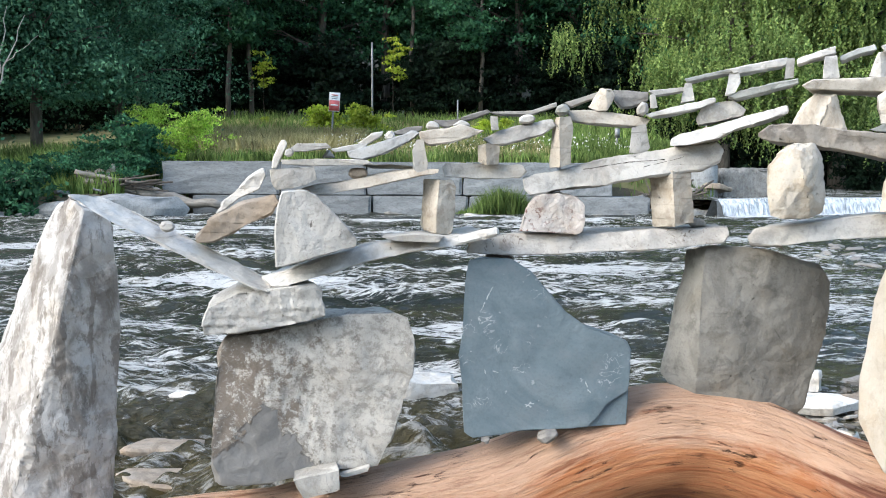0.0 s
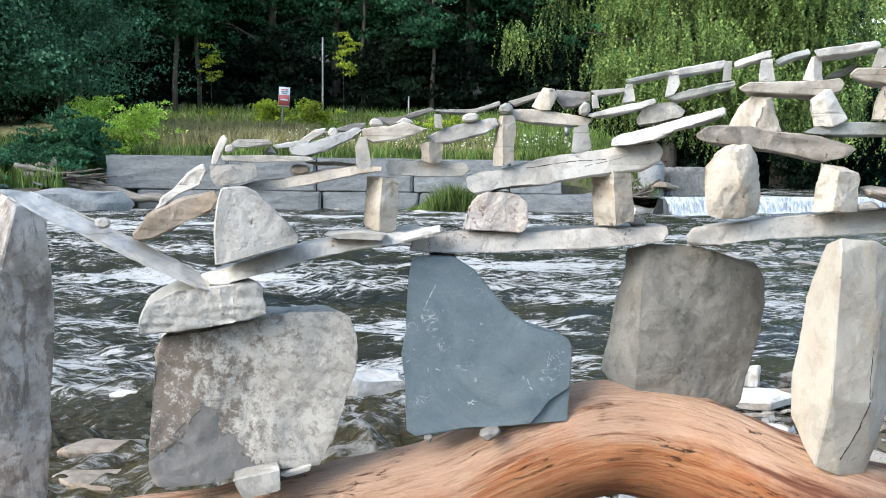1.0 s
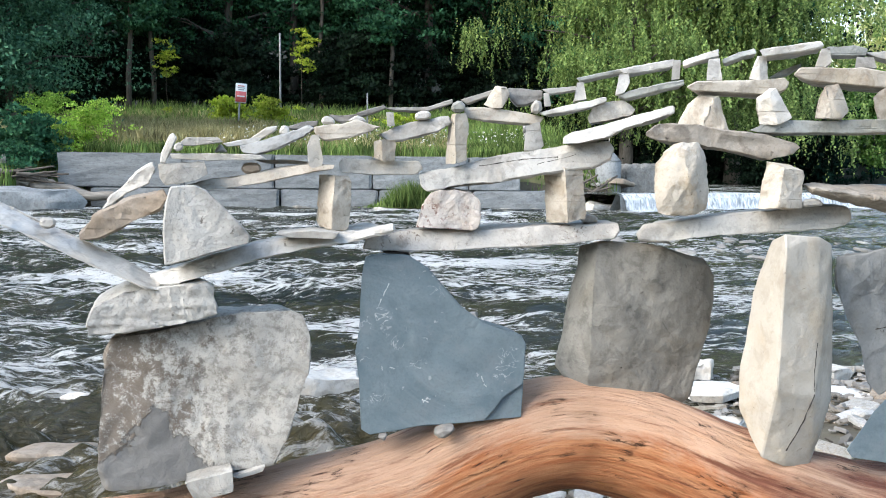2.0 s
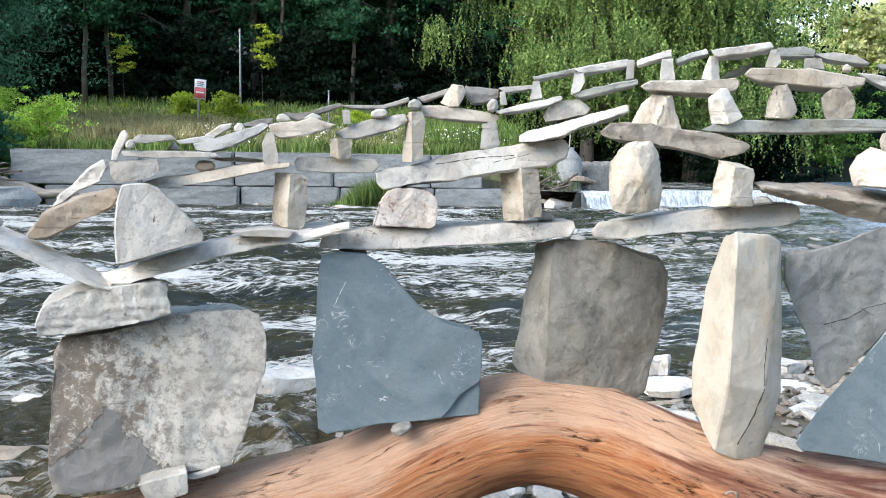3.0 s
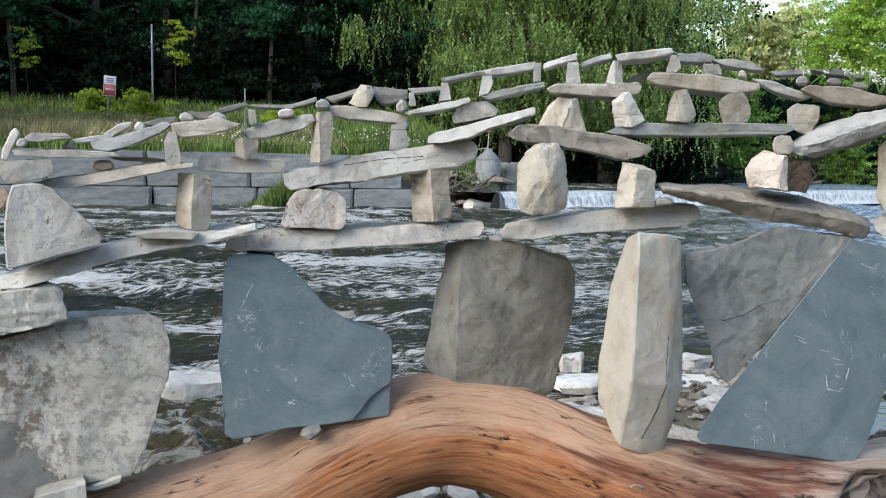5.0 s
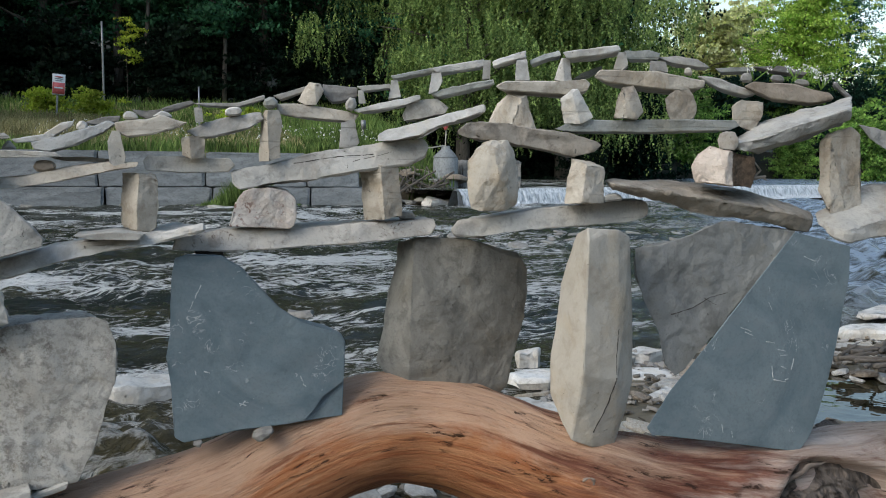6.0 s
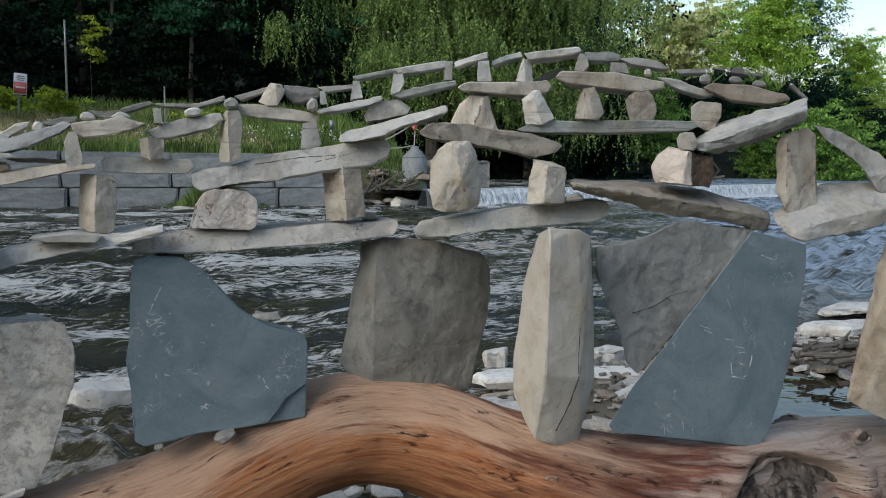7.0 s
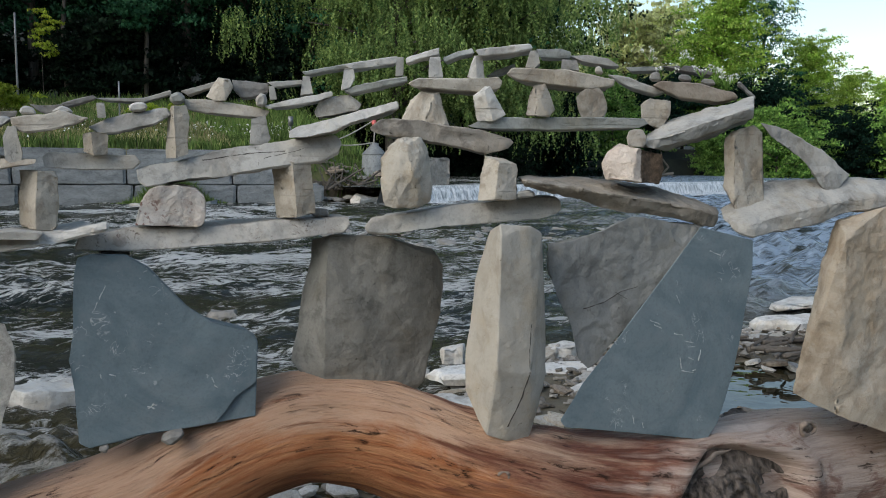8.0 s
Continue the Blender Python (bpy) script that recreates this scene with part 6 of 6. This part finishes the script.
blue = tagged(broadleaf(120, 8.5, 0.14, 1.3, 2.6, 44000, 0.095, "leaf_blue", 40), "dense blue-green tree on the river bank", "tree", "trees behind the river")
plant(blue, -25.8, 22.3, 20, 1.08)
for ang, dist, sc in ((-30.5, 22.0, 1.0), (-21.0, 24.2, 0.88), (-33, 25, 1.15), (-36, 22, 1.0)):
    plant_copy(blue, ang, dist, rng.uniform(0, 360), sc)

will = willow(130, 10.5, 4.6, 3600, "leaf_willow")
plant(will, 18.3, 31, 30, 0.92)
plant_copy(will, 25.0, 33, 140, 1.0)
plant_copy(will, 21.5, 36, 200, 1.1)

far_tree = tagged(broadleaf(140, 13, 0.22, 1.2, 3.3, 38000, 0.20, "leaf_bright", 32), "yellow-green tree beyond the river, leaf colour brightened for sunlight", "tree", "trees behind the river")
plant(far_tree, 39.8, 60, 0, 0.98)
for ang, dist, sc in ((44.9, 68, 0.70), (47.2, 68, 0.50), (49.5, 72, 0.50), (52.5, 70, 0.52), (38.6, 66, 0.62)):
    plant_copy(far_tree, ang, dist, rng.uniform(0, 360), sc)
# trees added behind, filling the bright crowns with a shaded-looking interior
for ang, dist, sc in ((39.6, 64, 0.80), (42.3, 66, 0.86), (37.6, 70, 0.75), (46.0, 74, 0.5)):
    plant_copy(kinds[1], ang, dist, rng.uniform(0, 360), sc)
pale_tree = tagged(broadleaf(145, 12, 0.2, 1.2, 3.4, 20000, 0.30, "leaf_pale", 32), "pale yellow tree far beyond the river, haze and sunlight tinted in", "tree", "trees behind the river")
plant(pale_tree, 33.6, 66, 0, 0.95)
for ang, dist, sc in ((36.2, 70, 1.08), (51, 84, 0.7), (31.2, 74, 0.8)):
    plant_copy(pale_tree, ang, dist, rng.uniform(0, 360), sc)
bank_tree = tagged(broadleaf(150, 5.0, 0.10, 0.2, 2.2, 12000, 0.20, "leaf_dark", 26), "low dense green tree overhanging the pool", "tree", "trees behind the river")
plant(bank_tree, 30, 40, 0)
bank_green = tagged(broadleaf(155, 5.0, 0.10, 0.2, 2.2, 12000, 0.19, "leaf_bank", 26), "low fresh green tree overhanging the pool", "tree", "trees behind the river")
plant(bank_green, 43.4, 42, 0, 0.8)
for ang in range(33, 60, 3):
    plant_copy((bank_tree, bank_green)[ang % 2], ang + rng.uniform(-1, 1), 44 + 0.25 * (ang - 30) + rng.uniform(-2, 2), rng.uniform(0, 360), rng.uniform(0.55, 0.8))

for k, ang in enumerate(range(27, 62, 2)):
    plant_copy((bank_green, bank_tree, bank_tree if ang < 45 else bank_green)[k % 3], ang + rng.uniform(-0.6, 0.6), 53 + rng.uniform(-2, 2), rng.uniform(0, 360), rng.uniform(0.75, 1.0))


def shrub(seed, height, spread, leaves, leaf, mat, label, name="shrub"):
    t = broadleaf(seed, height, 0.03, height * 0.1, spread, leaves, leaf, mat, 16)
    t.name = name
    return tagged(t, label, "shrub", "shrubs on the far bank")


bush = shrub(160, 2.0, 0.8, 8000, 0.075, "leaf_bright", "bright green young shrub on the bank")
plant(bush, -16.9, 19.6, 0, 0.72)
plant_copy(bush, -19.4, 20.6, 50, 0.6)
lime = shrub(170, 0.95, 0.5, 2600, 0.09, "leaf_lime", "yellow-green flowering shrub in the meadow")
plant(lime, -8.2, 26.5, 0, 1.1)
for ang, dist, sc in ((-5.5, 26.5, 1.05), (-12.0, 29, 0.4), (2.6, 26, 0.7), (4.0, 27, 0.6)):
    plant_copy(lime, ang, dist, rng.uniform(0, 360), sc)
# small trees added so lime leaves imitate sunlit foliage behind the wood's gaps
gap_light_tree = tagged(broadleaf(190, 3.6, 0.012, 1.7, 0.55, 900, 0.10, "leaf_lime", 9), "added small tree imitating sunlit leaves seen through a gap", "tree", "trees behind the river")
plant(gap_light_tree, -3.5, 30.6, 0, 0.95)
plant_copy(gap_light_tree, -12.1, 30.6, 80, 0.78)
bank_shrub = shrub(165, 1.1, 0.7, 3600, 0.10, "leaf_mid", "low green bush at the water's edge")
plant(bank_shrub, -27.5, 17.4)
for k in range(7):
    plant_copy(bank_shrub, -29 + k * 1.7 + rng.uniform(-0.3, 0.3), rng.uniform(17.4, 18.9), rng.uniform(0, 360), rng.uniform(0.4, 0.7))
for ang, dist, sc in ((-19.8, 18.6, 0.95), (-21.8, 18.6, 0.7), (-23.6, 18.5, 0.6)):
    plant_copy(bank_shrub, ang, dist, rng.uniform(0, 360), sc)
slim = tagged(broadleaf(200, 11.5, 0.10, 2.9, 2.0, 9000, 0.17, "leaf_mid", 18, bark="bark", lean=0.4), "slender tree with a bare dark trunk before the wood", "tree", "trees behind the river")
plant(slim, -14.4, 31.2, 40)
for ang, dist, turn, sc in ((-12.9, 31.6, 200, 0.95), (-2.2, 32.0, 120, 1.0), (2.4, 31.0, 300, 0.9), (-20.0, 31.0, 10, 1.0)):
    plant_copy(slim, ang, dist, turn, sc)
under = shrub(180, 2.6, 1.3, 6000, 0.16, "leaf_under", "undergrowth at the edge of the wood, leaves toned for shade")
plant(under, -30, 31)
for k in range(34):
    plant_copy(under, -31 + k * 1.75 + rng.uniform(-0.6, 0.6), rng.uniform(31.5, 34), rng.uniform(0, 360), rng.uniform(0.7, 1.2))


def dead_sapling():
    """A leafless pale sapling that leans over the bank."""
    top = new("dead_sapling")
    base = Vector((-9.35, 17.1, stand(-9.35, 17.1)))
    top.location = base
    for a, c, r in (((0, 0, 0), (0.35, 0, 2.2), 0.035), ((0.3, 0, 1.9), (0.95, 0, 3.4), 0.022), ((0.35, 0, 2.1), (0.55, 0.1, 3.6), 0.018), ((0.55, 0, 2.5), (1.2, 0, 3.0), 0.012)):
        pts = [Vector(a).lerp(Vector(c), k / 6) + Vector((0.04 * math.sin(k * 2.1), 0, 0.02 * math.sin(k * 3.3))) for k in range(7)]
        v, f = tube(pts, [r * (1 - 0.75 * k / 6) for k in range(7)], 6)
        link_mesh("branch", v, f, MAT["palebark"], top)
    tagged(top, "bare pale dead sapling leaning on the bank", "dead tree")


dead_sapling()


# ---- grasses ----
def blades(name, count, spot, height, mat, seed, label):
    rg = np.random.default_rng(seed)
    xy = spot(rg, count)
    z = ground_height(xy[:, 0], xy[:, 1])
    base = np.stack([xy[:, 0], xy[:, 1], z], 1)
    h = height * rg.uniform(0.45, 1.2, (count, 1))
    a = rg.uniform(0, 6.283, count)
    side = np.stack([np.cos(a), np.sin(a), np.zeros(count)], 1) * 0.010 * (1 + h)
    bend = rg.normal(size=(count, 3)) * 0.22 * h
    bend[:, 2] = 0
    tip = base + bend + np.array((0, 0, 1.0)) * h
    mid = base + bend * 0.3 + np.array((0, 0, 0.55)) * h
    v = np.stack([base - side, base + side, mid + side * 0.8, tip, mid - side * 0.8], 1).reshape(-1, 3)
    i = np.arange(count) * 5
    ob = new(name, fast_mesh(name, v, np.stack([i, i + 1, i + 2, i + 3, i + 4], 1), MAT[mat]))
    return tagged(ob, label, "grass", kind="stuff")


def box_spot(x0, x1, y0, y1):
    return lambda rg, n: np.stack([rg.uniform(x0, x1, n), rg.uniform(y0, y1, n)], 1)


blades("meadow_grass", 26000, box_spot(-6.5, 6.5, 17.45, 23), 0.24, "grass", 5, "tall green meadow grass above the wall")
blades("dry_grass", 30000, box_spot(-9, 2.5, 18.2, 29), 0.26, "straw", 6, "dry straw-coloured meadow grass")
blades("straw_patch", 14000, box_spot(-6.4, -2.2, 18.4, 25), 0.42, "straw", 16, "pale straw-coloured grass patch behind the wall")
blades("bank_grass", 16000, box_spot(-16, -5.9, 15.8, 19), 0.38, "grass", 7, "rough green grass on the river bank")
blades("far_meadow_grass", 12000, box_spot(-8, 9, 23, 31), 0.4, "grass", 8, "green meadow grass towards the wood")


def wall_tuft():
    rg = np.random.default_rng(21)
    count = 2600
    xy = np.stack([rg.normal(1.15, 0.42, count), rg.normal(16.45, 0.10, count)], 1)
    h = 0.55 * rg.uniform(0.4, 1.1, (count, 1)) * np.exp(-((xy[:, :1] - 1.15) / 0.6) ** 2)
    base = np.stack([xy[:, 0], xy[:, 1], np.full(count, 0.02)], 1)
    bend = rg.normal(size=(count, 3)) * 0.3 * h
    bend[:, 2] = 0
    side = rg.normal(size=(count, 3)) * 0.010
    side[:, 2] = 0
    tip = base + bend + np.array((0, 0, 1.0)) * h
    v = np.stack([base - side, base + side, tip], 1).reshape(-1, 3)
    i = np.arange(count) * 3
    ob = new("grass_tuft", fast_mesh("grass_tuft", v, np.stack([i, i + 1, i + 2], 1), MAT["grass"]))
    tagged(ob, "green tuft of grass growing at the foot of the wall", "grass", kind="stuff")


wall_tuft()


def flowers():
    rg = np.random.default_rng(31)
    n = 420
    xy = np.stack([rg.uniform(-3, 4.5, n), rg.uniform(17.6, 22, n)], 1)
    z = ground_height(xy[:, 0], xy[:, 1]) + rg.uniform(0.25, 0.42, n)
    v, f = leaf_cloud(np.stack([xy[:, 0], xy[:, 1], z], 1), 0.045, rg)
    tagged(new("meadow_flowers", fast_mesh("meadow_flowers", v, f, MAT["petal"])), "small white flowers scattered in the meadow grass", "flowers", kind="stuff")


flowers()
for k, (x, z, n) in enumerate(((1.05, 0.985, 3), (1.115, 0.983, 4), (1.075, 0.958, 3), (1.20, 0.960, 6), (1.225, 0.948, 6), (1.165, 0.966, 4))):
    sprig(700 + k, x, 1.50, z, n)


# ---- posts and signs on the far bank ----
def post(x, y, z0, z1, r, name, label, lean=0.0):
    top = new(name)
    top.location = (x, y, z0)
    v, f = tube([(lean * k / 4, 0, (z1 - z0) * k / 4) for k in range(5)], [r, r, r, r * 0.95, r * 0.9], 10)
    link_mesh("pole", v, f, MAT["pole"], top)
    tagged(top, label, "post")
    return top


post(-2.50, 29.0, 2.35, 5.25, 0.035, "lamp_pole", "slender grey steel pole standing before the wood")
post(0.32, 21.0, 1.3, 2.62, 0.02, "marker_post", "thin pale marker post in the meadow")
sign = post(-3.36, 25.0, 1.75, 2.85, 0.03, "warning_sign", "small red and white warning sign on a leaning post", 0.06)
board = part("board", bevel_box(0.32, 0.02, 0.56, 0.004), MAT["white_paint"], sign, "white sign board with a red lower field")
board.location = (0.08, -0.04, 0.86)
board.rotation_euler = (0, 0.06, 0.15)
for name, sx, sz, z, mat in (("red_field", 0.30, 0.30, 0.03, "red_paint"), ("bar", 0.18, 0.03, 0.47, "red_paint"), ("bar", 0.20, 0.025, 0.42, "grey_paint"), ("bar", 0.16, 0.025, 0.37, "grey_paint"), ("bar", 0.22, 0.04, 0.17, "white_paint")):
    b = part(name, bevel_box(sx, 0.008, sz, 0.002), MAT[mat], board)
    b.location = (0, -0.014 if mat != "white_paint" else -0.018, z)
gauge = post(4.35, 21.3, 1.3, 1.75, 0.02, "gauge_post", "short post carrying a small grey box")
gb = part("box", bevel_box(0.12, 0.09, 0.24, 0.01), MAT["pole"], gauge, "small grey box")
gb.location = (0, 0, 0.42)
